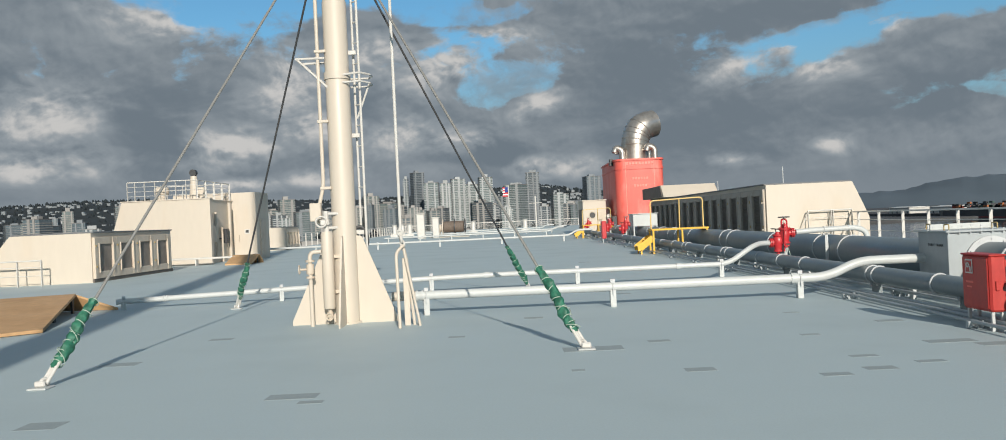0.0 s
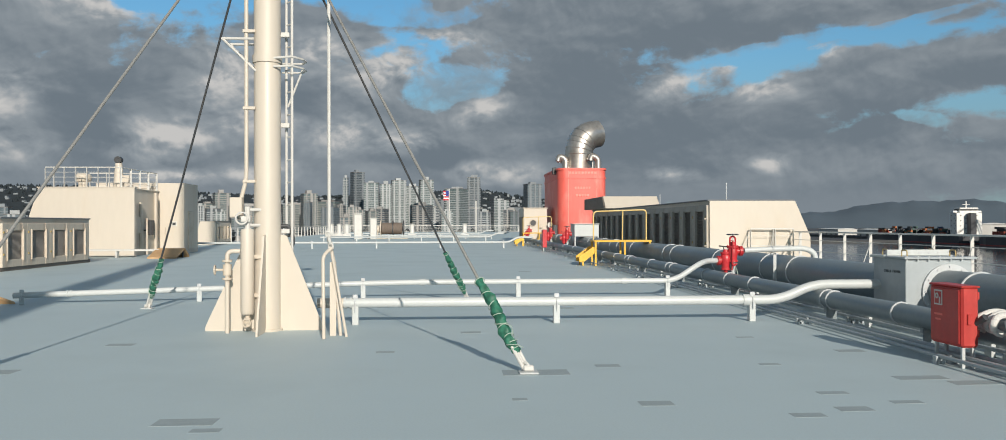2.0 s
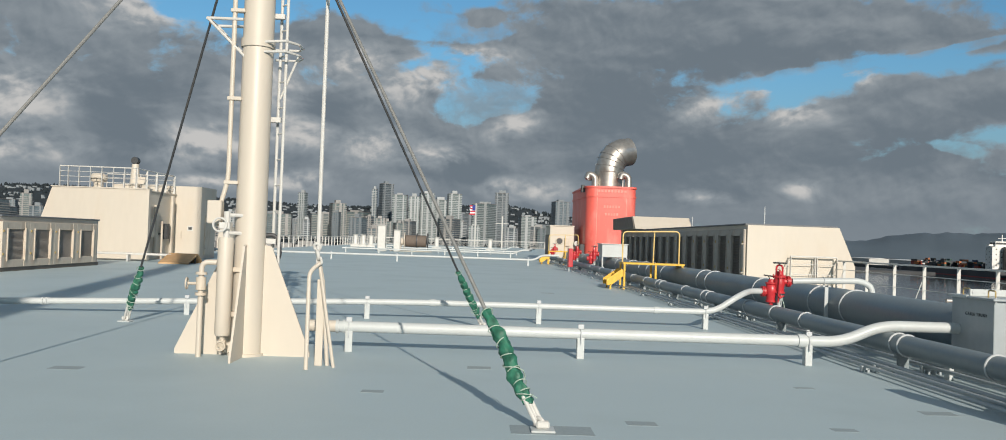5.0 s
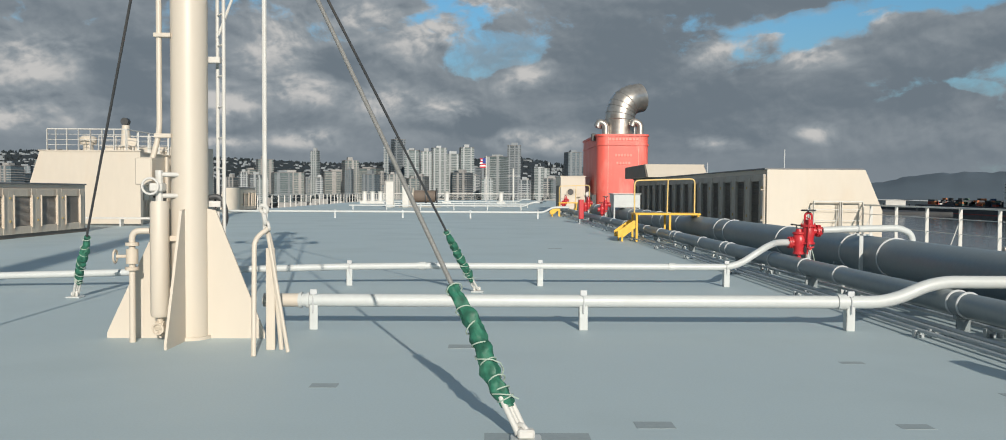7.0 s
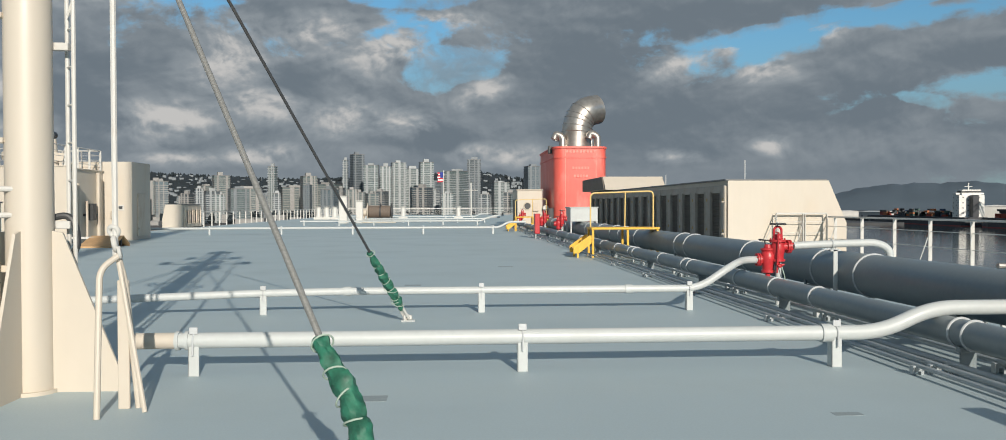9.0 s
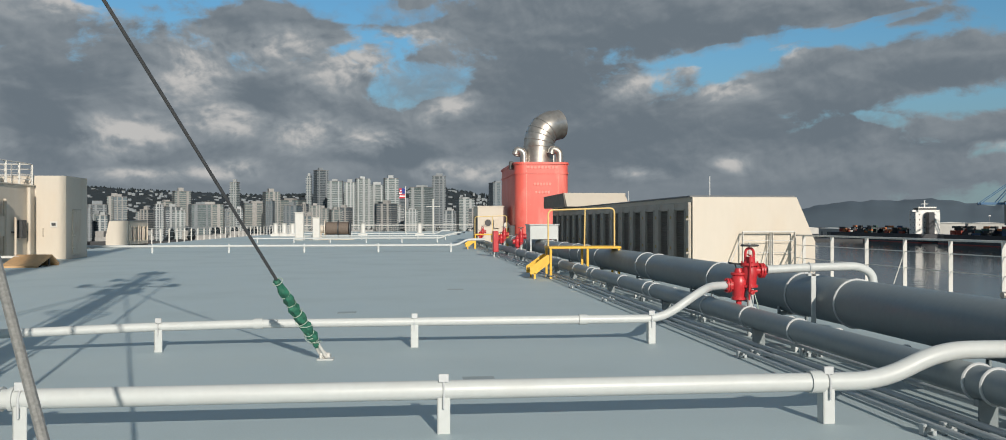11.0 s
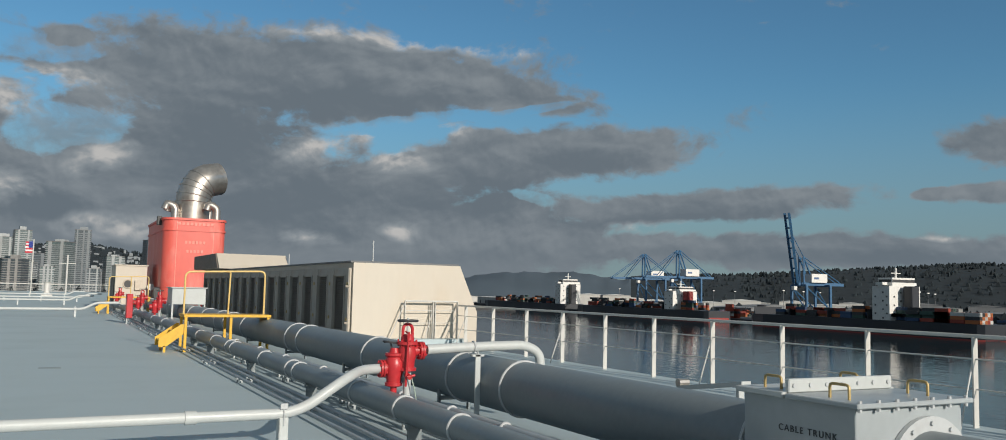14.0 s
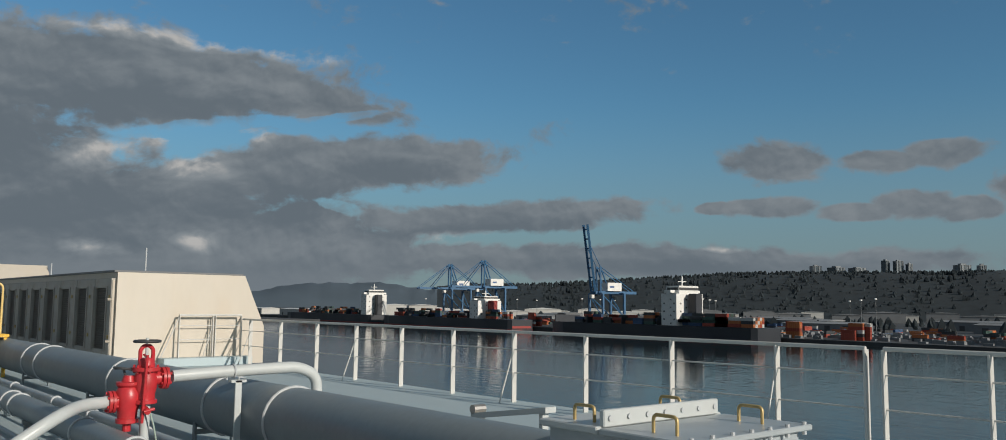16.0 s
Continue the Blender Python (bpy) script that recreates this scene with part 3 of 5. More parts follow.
def long_pipe(name, x, z, r, y0, y1, mat, rings, supports, label, seg=24, foot=True, ring_t=.012):
    t = thing(name, x, y0, 0, label, "pipe", "pipes along the ship side")
    part("pipe", Shape().rod((0, 0, z), (0, y1 - y0, z), r, seg), mat, t)
    if rings:
        s = Shape().ring((0, 0, z), (0, 1, 0), r + ring_t * .3, ring_t, 24, 6)
        me = mesh_of(s, RINGM)
        for y in rings:
            o = part("clamp_ring", me, RINGM, t)
            o.location = (0, y - y0, 0)
    if supports:
        w = max(.05, r * .75)
        s = Shape().box(-w * .8, -.008, 0, w * .8, .008, z - r * .6, .003).box(-w, -.045, 0, w, .045, .012, .003).box(-w, -.03, z - r - .03, w, .03, z - r + .02, .004) if .1 < r < .2 else Shape().box(-w, -.03, 0, -w + .03, .03, z - r * .45, .004).box(w - .03, -.03, 0, w, .03, z - r * .45, .004).box(-w, -.03, z - r - .03, w, .03, z - r + .02, .004)
        me = mesh_of(s, mat)
        for y in supports:
            o = part("support", me, mat, t)
            o.location = (0, y - y0, 0)
    return t


rng = random.Random(5)
bigrings = [3.0, 6.2, 8.55, 10.24, 10.52, 14.18, 15.6, 18.85, 22.9, 23.8, 28.5, 31.0, 32.5, 35, 38, 41, 44, 47, 50, 53]
big = long_pipe("cable_trunk_pipe", 6.06, .455, .295, -6, 62, PIPE, bigrings, [0, 5, 8.4, 12.0, 16, 20, 24, 28, 33, 38, 44, 50, 56], "large dark grey painted steel trunk pipe with pale clamp rings", 36, ring_t=.016)
medr = [-2, 1, 4, 6.4, 7.8, 9.55, 9.75, 12.65, 13.97, 15.4, 18.0, 18.4, 20.2, 22.7, 23.2, 24.9, 27, 29, 31, 34, 37, 40, 44, 48, 52]
med = long_pipe("service_pipe", 4.60, .33, .122, -6, 62, PIPE, medr, [-3, 1, 5, 7.2, 9.65, 13.7, 17.4, 21.3, 25.6, 28, 32, 36, 41, 46, 51, 57], "dark grey painted steel service pipe on low supports", 24, ring_t=.013)
thin1 = long_pipe("small_pipe", 5.22, .24, .055, -6, 60, TRUNK, [1, 5, 8.1, 9.5, 10.6, 11.7, 13.0, 14.2, 15.6, 17.4, 19, 21.4, 23.5, 26], [2, 6, 9, 12.4, 15.8, 19.4, 23, 27, 32, 38, 45, 52], "thin grey painted steel pipe with couplings", 14, ring_t=.015)
for x, z, r in ((4.98, .11, .028), (4.42, .09, .024), (4.27, .09, .022), (4.12, .08, .020), (5.42, .10, .03), (4.84, .10, .024)):
    long_pipe("conduit_pipe", x, z, r, -6, 60, TRUNK, (), [i * 3.4 - 4 for i in range(18)], "thin painted conduit pipe just above the deck", 10)
for y in (9.2, 13.4, 17.0, 20.5, 24.5, 6.6):
    o = part("clip_plate", Shape().box(4.88, y - .06, .0, 4.93, y + .06, .26, .004).box(4.88, y - .06, .20, 5.10, y + .06, .26, .004), PALE)
    tagged(o, "small pale bracket plate between the deck pipes", "bracket", "pipe brackets")


def hydrant(x, y, zc, scale, label, outlet):
    """Angle valve on a riser, joined to a second, lower valve beside it."""
    t = thing("hydrant_valve", x, y, 0, label, "valve", "red hydrant valves")
    k = scale

    def turned(cx, cy, rows):
        return Shape().tube([(cx * k, cy * k, zc + h * k) for h, _ in rows], .1, 22, True, [q * k for _, q in rows])

    def flange(shape, x0, cy, z, r, d):
        """Two discs that meet, facing along x."""
        return shape.rod((x0 * k, cy * k, zc + z * k), ((x0 + d) * k, cy * k, zc + z * k), r * k, 22).rod(((x0 + d * 1.25) * k, cy * k, zc + z * k), ((x0 + d * 2.2) * k, cy * k, zc + z * k), r * k, 22)

    part("riser", Shape().rod((.03 * k, 0, 0), (.03 * k, 0, zc - .04 * k), .042 * k, 16), PALE, t)
    body = turned(.02, 0, [(-.065, .095), (-.062, .105), (-.03, .105), (-.028, .085), (.02, .085), (.08, .098), (.16, .098), (.20, .085), (.215, .085), (.217, .118), (.25, .118), (.252, .075), (.30, .070), (.33, .055)])
    body.rod((.05 * k, 0, zc + .15 * k), (.17 * k, 0, zc + .15 * k), .062 * k, 18)
    body = part("body", flange(body, .15, 0, .15, .098, .025), RED, t)
    for a in range(6):
        c, s_ = math.cos(math.tau * (a + .5) / 6), math.sin(math.tau * (a + .5) / 6)
        part("bolt", Shape().rod((.135 * k, c * .078 * k, zc + (.15 + s_ * .078) * k), (.225 * k, c * .078 * k, zc + (.15 + s_ * .078) * k), .012 * k, 6), RED, body)
        part("bolt", Shape().rod(((.02 + c * .098) * k, s_ * .098 * k, zc + .20 * k), ((.02 + c * .098) * k, s_ * .098 * k, zc + .272 * k), .011 * k, 6), RED, body)
    yoke = [(-.055, .30), (-.055, .40), (-.03, .435), (.03, .435), (.055, .40), (.055, .30)]
    part("yoke", Shape().tube(bend([((.02 + u) * k, 0, zc + v * k) for u, v in yoke], .03 * k), .018 * k, 8), RED, body)
    zt = zc + .475 * k
    part("stem", Shape().rod((.02 * k, 0, zc + .3 * k), (.02 * k, 0, zt + .03 * k), .013 * k, 10), PALE, t)
    part("handwheel", Shape().ring((.02 * k, 0, zt), (0, 0, 1), .105 * k, .013, 24, 8).rod((-.08 * k, 0, zt), (.12 * k, 0, zt), .009, 6).rod((.02 * k, -.1 * k, zt), (.02 * k, .1 * k, zt), .009, 6), DARKM, t)
    low = turned(-.105, .05, [(-.235, .07), (-.225, .095), (-.19, .095), (-.188, .08), (-.12, .085), (-.05, .11), (.03, .11), (.08, .085), (.10, .105), (.125, .105), (.13, .06), (.18, .045)])
    low.rod((-.105 * k, .05 * k, zc - .03 * k), (-.22 * k, .05 * k, zc - .03 * k), .062 * k, 18).rod((-.105 * k, .05 * k, zc + .02 * k), (.02 * k, 0, zc + .05 * k), .06 * k, 16)
    low = part("lower_valve", flange(low, -.275, .05, -.04, .095, .025), RED, t)
    for a in range(6):
        c, s_ = math.cos(math.tau * (a + .5) / 6) * .074 * k, math.sin(math.tau * (a + .5) / 6) * .074 * k
        part("bolt", Shape().rod((-.29 * k, .05 * k + c, zc - .04 * k + s_), (-.20 * k, .05 * k + c, zc - .04 * k + s_), .012 * k, 6), RED, low)
    part("drain_plug", Shape().rod((-.105 * k, .05 * k, zc - .30 * k), (-.105 * k, .05 * k, zc - .23 * k), .035 * k, 10), RED, low)
    zl = zc + .24 * k
    part("small_handwheel", Shape().ring((-.15 * k, .07 * k, zl), (.15, 0, 1), .075 * k, .011, 20, 6).rod((-.225 * k, .07 * k, zl), (-.075 * k, .07 * k, zl), .008, 6).rod((-.12 * k, .06 * k, zc + .14 * k), (-.15 * k, .07 * k, zl), .010, 8), DARKM, low)
    part("red_rod", Shape().rod((-.03 * k, -.115 * k, zc - .22 * k), (-.01 * k, -.115 * k, zc + .36 * k), .013 * k, 8).rod((-.01 * k, -.115 * k, zc + .34 * k), (-.01 * k, -.02, zc + .36 * k), .01 * k, 6), RED, t)
    part("side_cock", Shape().rod((.0, -.06 * k, zc - .10 * k), (.0, -.16 * k, zc - .12 * k), .028 * k, 10).rod((-.03 * k, -.15 * k, zc - .12 * k), (.06 * k, -.15 * k, zc - .10 * k), .014 * k, 8), RED, t)
    part("hanging_cord", Shape().tube([(.03 * k, -.12 * k, zc - .12), (.07 * k, -.12 * k, zc - .25), (.10 * k, -.11 * k, zc - .38)], .007, 6), CORD, t)
    return t


hydrant(4.88, 14.72, .695, 1.0, "bright red hydrant valve with black handwheel on pale riser", 1)
hydrant(5.58, 6.50, .48, .75, "small red hydrant valve beside the grey trunk pipe", 0)
outp = thing("outlet_pipe", 5.75, 14.72, 0, "pale grey bent outlet pipe on a flat post behind the hydrant", "pipe")
part("pipe", Shape().tube(bend([(-.62, 0, .855), (-.05, 0, .88), (.62, 0, .895), (.82, 0, .80), (.84, 0, .36)], .16, 8), .055, 18), PALE, outp)
part("post", Shape().box(-.06, -.085, 0, .005, -.065, .80, .004).box(-.10, -.085, .775, .05, -.01, .80, .003), PALE, outp)
part("band", Shape().ring((-.05, 0, .88), (1, .0, .03), .060, .010, 20, 6).rod((-.11, 0, .80), (-.11, 0, .86), .008, 6).rod((.01, 0, .80), (.01, 0, .86), .008, 6), RINGM, outp)


bar = thing("slanted_plate", 6.46, 11.2, 0, "pale steel angle bar on short legs behind the trunk pipe", "bracket")
part("bar", Shape().hull([(-.05, 0, .79), (.05, 0, .79), (.05, .82, .67), (-.05, .82, .67), (-.05, 0, .83), (.05, 0, .83), (.05, .82, .71), (-.05, .82, .71)], [(3, 2, 1, 0), (4, 5, 6, 7), (0, 1, 5, 4), (1, 2, 6, 5), (2, 3, 7, 6), (3, 0, 4, 7)]), PALE, bar)
part("leg", Shape().box(-.03, .05, 0, .03, .09, .80, .004), PALE, bar)
part("leg", Shape().box(-.03, .74, 0, .03, .78, .70, .004), PALE, bar)
part("end_clamp", Shape().rod((-.05, .80, .74), (.06, .80, .74), .035, 10), STEEL, bar)

# ---- cable trunk box ----
BX0, BX1, BY0, BY1, BZ = 5.47, 6.40, 9.29, 10.17, .93
tb = thing("cable_trunk_box", BX0, BY0, 0, "grey steel cable trunk box with bolted lid and brass handles", "junction box")
W, D = BX1 - BX0, BY1 - BY0
part("body", Shape().box(0, 0, .12, W, D, BZ - .03, .006), TRUNK, tb)
for x, y in ((.06, .06), (W - .06, .06), (.06, D - .06), (W - .06, D - .06)):
    part("leg", Shape().box(x - .03, y - .03, 0, x + .03, y + .03, .12), TRUNK, tb)
lid = part("lid", Shape().box(-.04, -.05, BZ - .03, W + .05, D * .56, BZ, .006), TRUNK, tb)
part("rear_lid", Shape().box(-.04, D * .58, BZ - .03, W + .05, D + .04, BZ + .006, .006).box(0, D * .56, BZ, W, D * .60, BZ + .085, .006), PALE, tb)
for i in range(7):
    part("bolt", Shape().rod((.04 + i * (W - .08) / 6, D * .55, BZ + .045), (.04 + i * (W - .08) / 6, D * .62, BZ + .045), .014, 8), RINGM, lid)
    part("bolt", Shape().rod((.0 + i * W / 6, -.03, BZ - .05), (.0 + i * W / 6, -.03, BZ + .015), .012, 8), RINGM, lid)
for x, y in ((.10, .18), (W - .14, .18), (.10, D * .80), (W - .14, D * .80)):
    part("handle", Shape().tube(bend([(x - .02, y - .07, BZ), (x - .02, y - .07, BZ + .085), (x - .02, y + .07, BZ + .085), (x - .02, y + .07, BZ)], .025, 4), .009, 8), BRASS, tb)
fl = part("pipe_flange", Shape().rod((.60, -.035, .455), (.60, -.005, .455), .38, 36), RINGM, tb)
for a in range(12):
    part("bolt", Shape().rod((0.60 + math.cos(a * math.tau / 12) * .34, -.05, .455 + math.sin(a * math.tau / 12) * .34), (0.60 + math.cos(a * math.tau / 12) * .34, -.03, .455 + math.sin(a * math.tau / 12) * .34), .014, 8), RINGM, fl)
tc = bpy.data.curves.new("stencil", "FONT")
tc.body, tc.size, tc.extrude, tc.align_x = "CABLE TRUNK", .056, .0015, "CENTER"
tc.space_character = 1.3
tc.materials.append(INK)
st = new("stencil_text", tc)
st.parent = tb
st.matrix_local = Matrix.Translation((-.003, D * .40, .70)) @ Euler((radians(90), 0, radians(-90))).to_matrix().to_4x4()

# ---- fire hose box ----
hb = thing("hose_box", 4.16, 5.88, 0, "red fire hose box on short legs with white symbol plate", "fire box")
part("body", Shape().box(0, 0, .20, .17, .54, .78, .02), RED_OLD, hb)
part("lid_edge", Shape().box(-.010, -.010, .77, .180, .550, .79, .008), RED_OLD, hb)
part("latch", Shape().box(.05, -.016, .42, .09, 0, .52, .004), RED_OLD, hb)
for z_ in (.30, .66):
    part("hinge", Shape().rod((.172, .02, z_), (.172, .02, z_ + .07), .012, 8), RED_OLD, hb)
part("door", Shape().box(-.014, .03, .23, .0, .51, .75, .006), RED_OLD, hb)
part("symbol_plate", Shape().box(-.019, .30, .58, -.014, .44, .73, .001), WHITE, hb)
part("symbol", Shape().box(-.022, .315, .595, -.019, .425, .715), RED_OLD, hb)
part("symbol", Shape().ring((-.024, .38, .67), (1, 0, 0), .022, .007, 14, 6).box(-.025, .325, .60, -.022, .345, .66), WHITE, hb)
part("writing_bar", Shape().box(-.017, .30, .48, -.014, .44, .500).box(-.017, .33, .43, -.014, .42, .448), FUNNEL, hb)
for x, y in ((.02, .03), (.12, .03), (.02, .47), (.12, .47)):
    part("leg", Shape().box(x, y, 0, x + .03, y + .03, .2), PALE, hb)

fh = thing("fire_hose", 4.60, 5.75, 0, "coiled white canvas fire hose lying over the service pipe", "fire hose")
HOSE = paint("white_canvas_hose", (.62, .61, .58), .8, vary=.10, grain=40, bump=.4, dirt=(.35, .33, .30), dirt_scale=8)
for i_ in range(5):
    c_y, lean = -.30 + .15 * i_, .03 * math.sin(i_ * 2.3)
    loop = [(.20 * math.cos(a_) + lean, c_y + .03 * math.sin(3 * a_ + i_), .44 + .11 * math.sin(a_) * (1 if math.sin(a_) < 0 else .75)) for a_ in (math.tau * k_ / 20 for k_ in range(21))]
    part("hose_coil", Shape().tube(loop, .034, 10), HOSE, fh)
part("hose_tail", Shape().tube(bend([(-.16, -.30, .40), (-.24, -.42, .22), (-.26, -.55, .05), (-.1, -.7, .036)], .1), .034, 10), HOSE, fh)
part("nozzle", Shape().tube([(-.26, .05, .50), (-.30, .16, .42), (-.34, .28, .30)], .03, 12, True, [.034, .026, .036]), DARKM, fh)

# ---- yellow step-over ----


def stile(x, y, label):
    t = thing("pipe_stile", x, y, 0, label, "walkway", "pipe stiles")
    for dx in (0, .98, 1.82):
        for dy in (0, .75):
            part("leg", Shape().box(dx - .03, dy - .03, 0, dx + .03, dy + .03, .80, .004), YELLOW, t)
    part("platform", Shape().box(-.05, -.05, .78, 1.88, .82, .84, .006), YELLOW, t)
    for dy in (.42,):
        part("guard_hoop", Shape().tube(bend([(0.0, dy, .84), (0.0, dy, 1.80), (1.80, dy, 1.86), (1.80, dy, .84)], .14), .022, 10).rod((.98, dy, .84), (1.0, dy, 1.83), .020), HOOPM, t)
    stair = part("step_stringer", Shape().prism([(-.55, .12), (-.55, .30), (-.10, .62), (-.04, .62), (-.04, .40), (-.40, .12)], 1, -.02, .0), YELLOW, t)
    part("step_stringer", Shape().prism([(-.55, .12), (-.55, .30), (-.10, .62), (-.04, .62), (-.04, .40), (-.40, .12)], 1, .74, .76), YELLOW, t)
    for i in range(2):
        part("tread", Shape().box(-.52 + i * .26, 0, .24 + i * .2, -.26 + i * .26, .74, .27 + i * .2), YELLOW, stair)
    for q in (-.02, .72):
        part("foot", Shape().box(-.45, q, 0, -.40, q + .04, .14), YELLOW, stair)
    return t


stile(4.16, 26.35, "yellow painted steel stile with hoop guards stepping over the pipes")
stile(4.0, 52.0, "yellow painted steel stile over the pipes further along")
jb = thing("pipe_junction_box", 5.46, 40.0, 0, "pale grey steel junction box over the trunk pipe", "junction box")
part("body", Shape().box(0, 0, .76, 1.2, 1.4, 1.36, .01), PALE, jb)
part("lid", Shape().box(-.05, -.05, 1.36, 1.25, 1.45, 1.40, .006), PALE, jb)
for x, y in ((.03, .03), (1.17, .03), (.03, 1.37), (1.17, 1.37)):
    part("leg", Shape().box(x - .03, y - .03, 0, x + .03, y + .03, .76), PALE, jb)
for y in (38.5, 45.0, 58.0):
    hydrant(4.86, y, .74, 1.1, "red hydrant valve beside the long pipes", 1)
for y in (41.0,):
    o = thing("hose_box", 4.0, y, 0, "red fire hose box on legs beside the far pipes", "fire box")
    part("body", Shape().box(0, 0, .2, .22, .6, 1.1, .02), RED, o)
    part("leg", Shape().box(.02, .05, 0, .06, .09, .2), PALE, o)
    part("leg", Shape().box(.02, .5, 0, .06, .54, .2), PALE, o)

# ---- louvred ventilation houses ----


def louvre_house(name, x_in, x_out, y0, y1, h, slope, panels, label, side, base=.18, mat_frame=CREAM):
    """side +1: the louvres look to -x and the outer wall leans in; -1: the mirror image."""
    t = thing(name, x_in, y0, 0, label, "ventilation house")
    w = (x_out - x_in)
    prof = [(0, 0), (w, 0), (w, h * .42), (w - slope * side, h), (0, h)]
    part("body", Shape().prism(prof, 1, 0, y1 - y0), CREAM, t, smooth=False)
    part("roof", Shape().box(-.06 * side, .06, h, w - (slope + .02) * side, y1 - y0, h + .05, .008), ROOFM, t)
    part("coaming", Shape().box(-.05 * side, .02, 0, 0, y1 - y0, base, .004), LOUVER, t)
    n, a, b = panels
    pitch = (b - a) / n
    s = Shape()
    blades = 26
    g = pitch * .19
    z0, z1 = base + .22, h - .36
    for i in range(blades):
        z = z0 + (z1 - z0) * i / blades
        s.hull([Vector(p) for p in ((-.02 * side, g, z + .03), (-.02 * side, pitch - g, z + .03), (-.06 * side, pitch - g, z), (-.06 * side, g, z), (-.02 * side, g, z + .036), (-.02 * side, pitch - g, z + .036), (-.06 * side, pitch - g, z + .006), (-.06 * side, g, z + .006))],
               [(0, 1, 2, 3), (4, 5, 6, 7), (0, 1, 5, 4), (1, 2, 6, 5), (2, 3, 7, 6), (3, 0, 4, 7)])
    # Blade colour carries the light: paler where the sun grazes, darker in shade.
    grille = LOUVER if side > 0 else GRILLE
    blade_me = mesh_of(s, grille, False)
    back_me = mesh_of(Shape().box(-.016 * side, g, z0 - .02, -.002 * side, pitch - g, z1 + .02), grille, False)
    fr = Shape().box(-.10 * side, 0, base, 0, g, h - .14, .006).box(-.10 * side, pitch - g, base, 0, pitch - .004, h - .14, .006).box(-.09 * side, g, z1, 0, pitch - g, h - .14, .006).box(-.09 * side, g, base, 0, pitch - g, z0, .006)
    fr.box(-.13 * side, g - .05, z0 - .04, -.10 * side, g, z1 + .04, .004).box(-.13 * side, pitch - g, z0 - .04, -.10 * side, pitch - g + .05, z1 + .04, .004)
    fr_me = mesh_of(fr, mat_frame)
    hook_me = mesh_of(Shape().box(-.13 * side, .03, h * .3, -.10 * side, .08, h * .34, .004), BRASS)
    for i in range(n):
        f = part("louvre_frame", fr_me, mat_frame, t)
        f.location = (0, a - y0 + i * pitch, 0)
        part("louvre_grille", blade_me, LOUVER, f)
        part("backing", back_me, HOLLOW_BLACK, f)
        part("latch", hook_me, BRASS, f)
        part("latch", hook_me, BRASS, f).location = (0, 0, h * .42)
    return t


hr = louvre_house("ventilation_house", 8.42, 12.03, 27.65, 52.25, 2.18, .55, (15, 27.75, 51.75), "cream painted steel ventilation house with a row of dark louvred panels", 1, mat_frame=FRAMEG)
part("corner_pipe", Shape().rod((-.10, -.05, .3), (-.10, -.05, 2.0), .03).rod((-.10, -.05, 1.55), (-.18, .02, 1.55), .03).rod((-.10, -.05, .6), (-.18, .02, .6), .03), CREAM_WORN, hr)
part("raised_hood", Shape().prism([(17.3, 2.24), (18.1, 2.92), (24.5, 2.92), (24.5, 2.24)], 0, -.5, 2.55), CREAM, hr, smooth=False)
part("hood_side", Shape().prism([(17.5, 2.26), (18.1, 2.90), (24.4, 2.90), (24.4, 2.26)], 0, -.56, -.503), LOUVER, hr, smooth=False)
for x, y in ((1.9, 4.0), (2.6, 17.6)):
    part("whip_aerial", Shape().rod((x, y, 2.2), (x, y, 3.0), .02, 6), RINGM, hr)
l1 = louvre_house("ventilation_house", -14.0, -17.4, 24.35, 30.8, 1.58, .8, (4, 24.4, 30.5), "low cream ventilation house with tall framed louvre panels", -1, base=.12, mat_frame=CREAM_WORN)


def rail_run(name, x0, y0, x1, y1, posts, h, label, stays=(), mids=(.42, .75), r=.022, z=0.0, mat=WHITE):
    t = thing(name, x0, y0, z, label, "railing", "deck railings")
    d = Vector((x1 - x0, y1 - y0, 0))
    part("top_rail", Shape().rod((0, 0, h), (d.x, d.y, h), r * 1.15, 10), mat, t)
    for m in mids:
        part("middle_rail", Shape().rod((0, 0, h * m), (d.x, d.y, h * m), r * .45, 8), mat, t)
    u = d.normalized()
    s = Shape().box(-.035 * abs(u.y) - .01, -.035 * abs(u.x) - .012, 0, .035 * abs(u.y) + .01, .035 * abs(u.x) + .012, h - .01, .003)
    me = mesh_of(s, mat)
    for i, p in enumerate(posts):
        o = part("post", me, mat, t)
        o.location = d * p
        if i in stays:
            q = part("stay", Shape().rod((0, .03, h * .72), (-.30 if abs(u.y) > .5 else 0, .0 if abs(u.y) > .5 else -.3, 0), .012, 6), mat, o)
    return t


ys = [10.21, 9.1, 7.9, 6.7, 5.5, 4.3, 3.0, 1.5, 0, -2, -4]
y_lo, y_hi = -4.0, 11.26
rail_run("ship_railing", 11.39, y_lo, 11.39, y_hi, [(y - y_lo) / (y_hi - y_lo) for y in [11.26] + ys], 1.10, "white painted steel ship railing along the deck edge", (2, 5, 8))
ys = [11.46, 12.54, 14.09, 15.65, 17.22, 18.82, 20.41, 22.04, 23.66, 25.38, 27.0, 28.7]
y_lo, y_hi = 11.46, 60.0
ys += [30.3 + 1.65 * i for i in range(18)]
rail_run("ship_railing", 11.39, y_lo, 11.39, y_hi, [(y - y_lo) / (y_hi - y_lo) for y in ys], 1.10, "white painted steel ship railing along the deck edge", (1, 4, 7, 10))
plinth = part("house_plinth", Shape().box(9.4, 27.2, 0.002, 11.55, 27.645, .20, .01), DECK)
tagged(plinth, "low grey steel plinth before the cream house", "plinth", kind="structure")
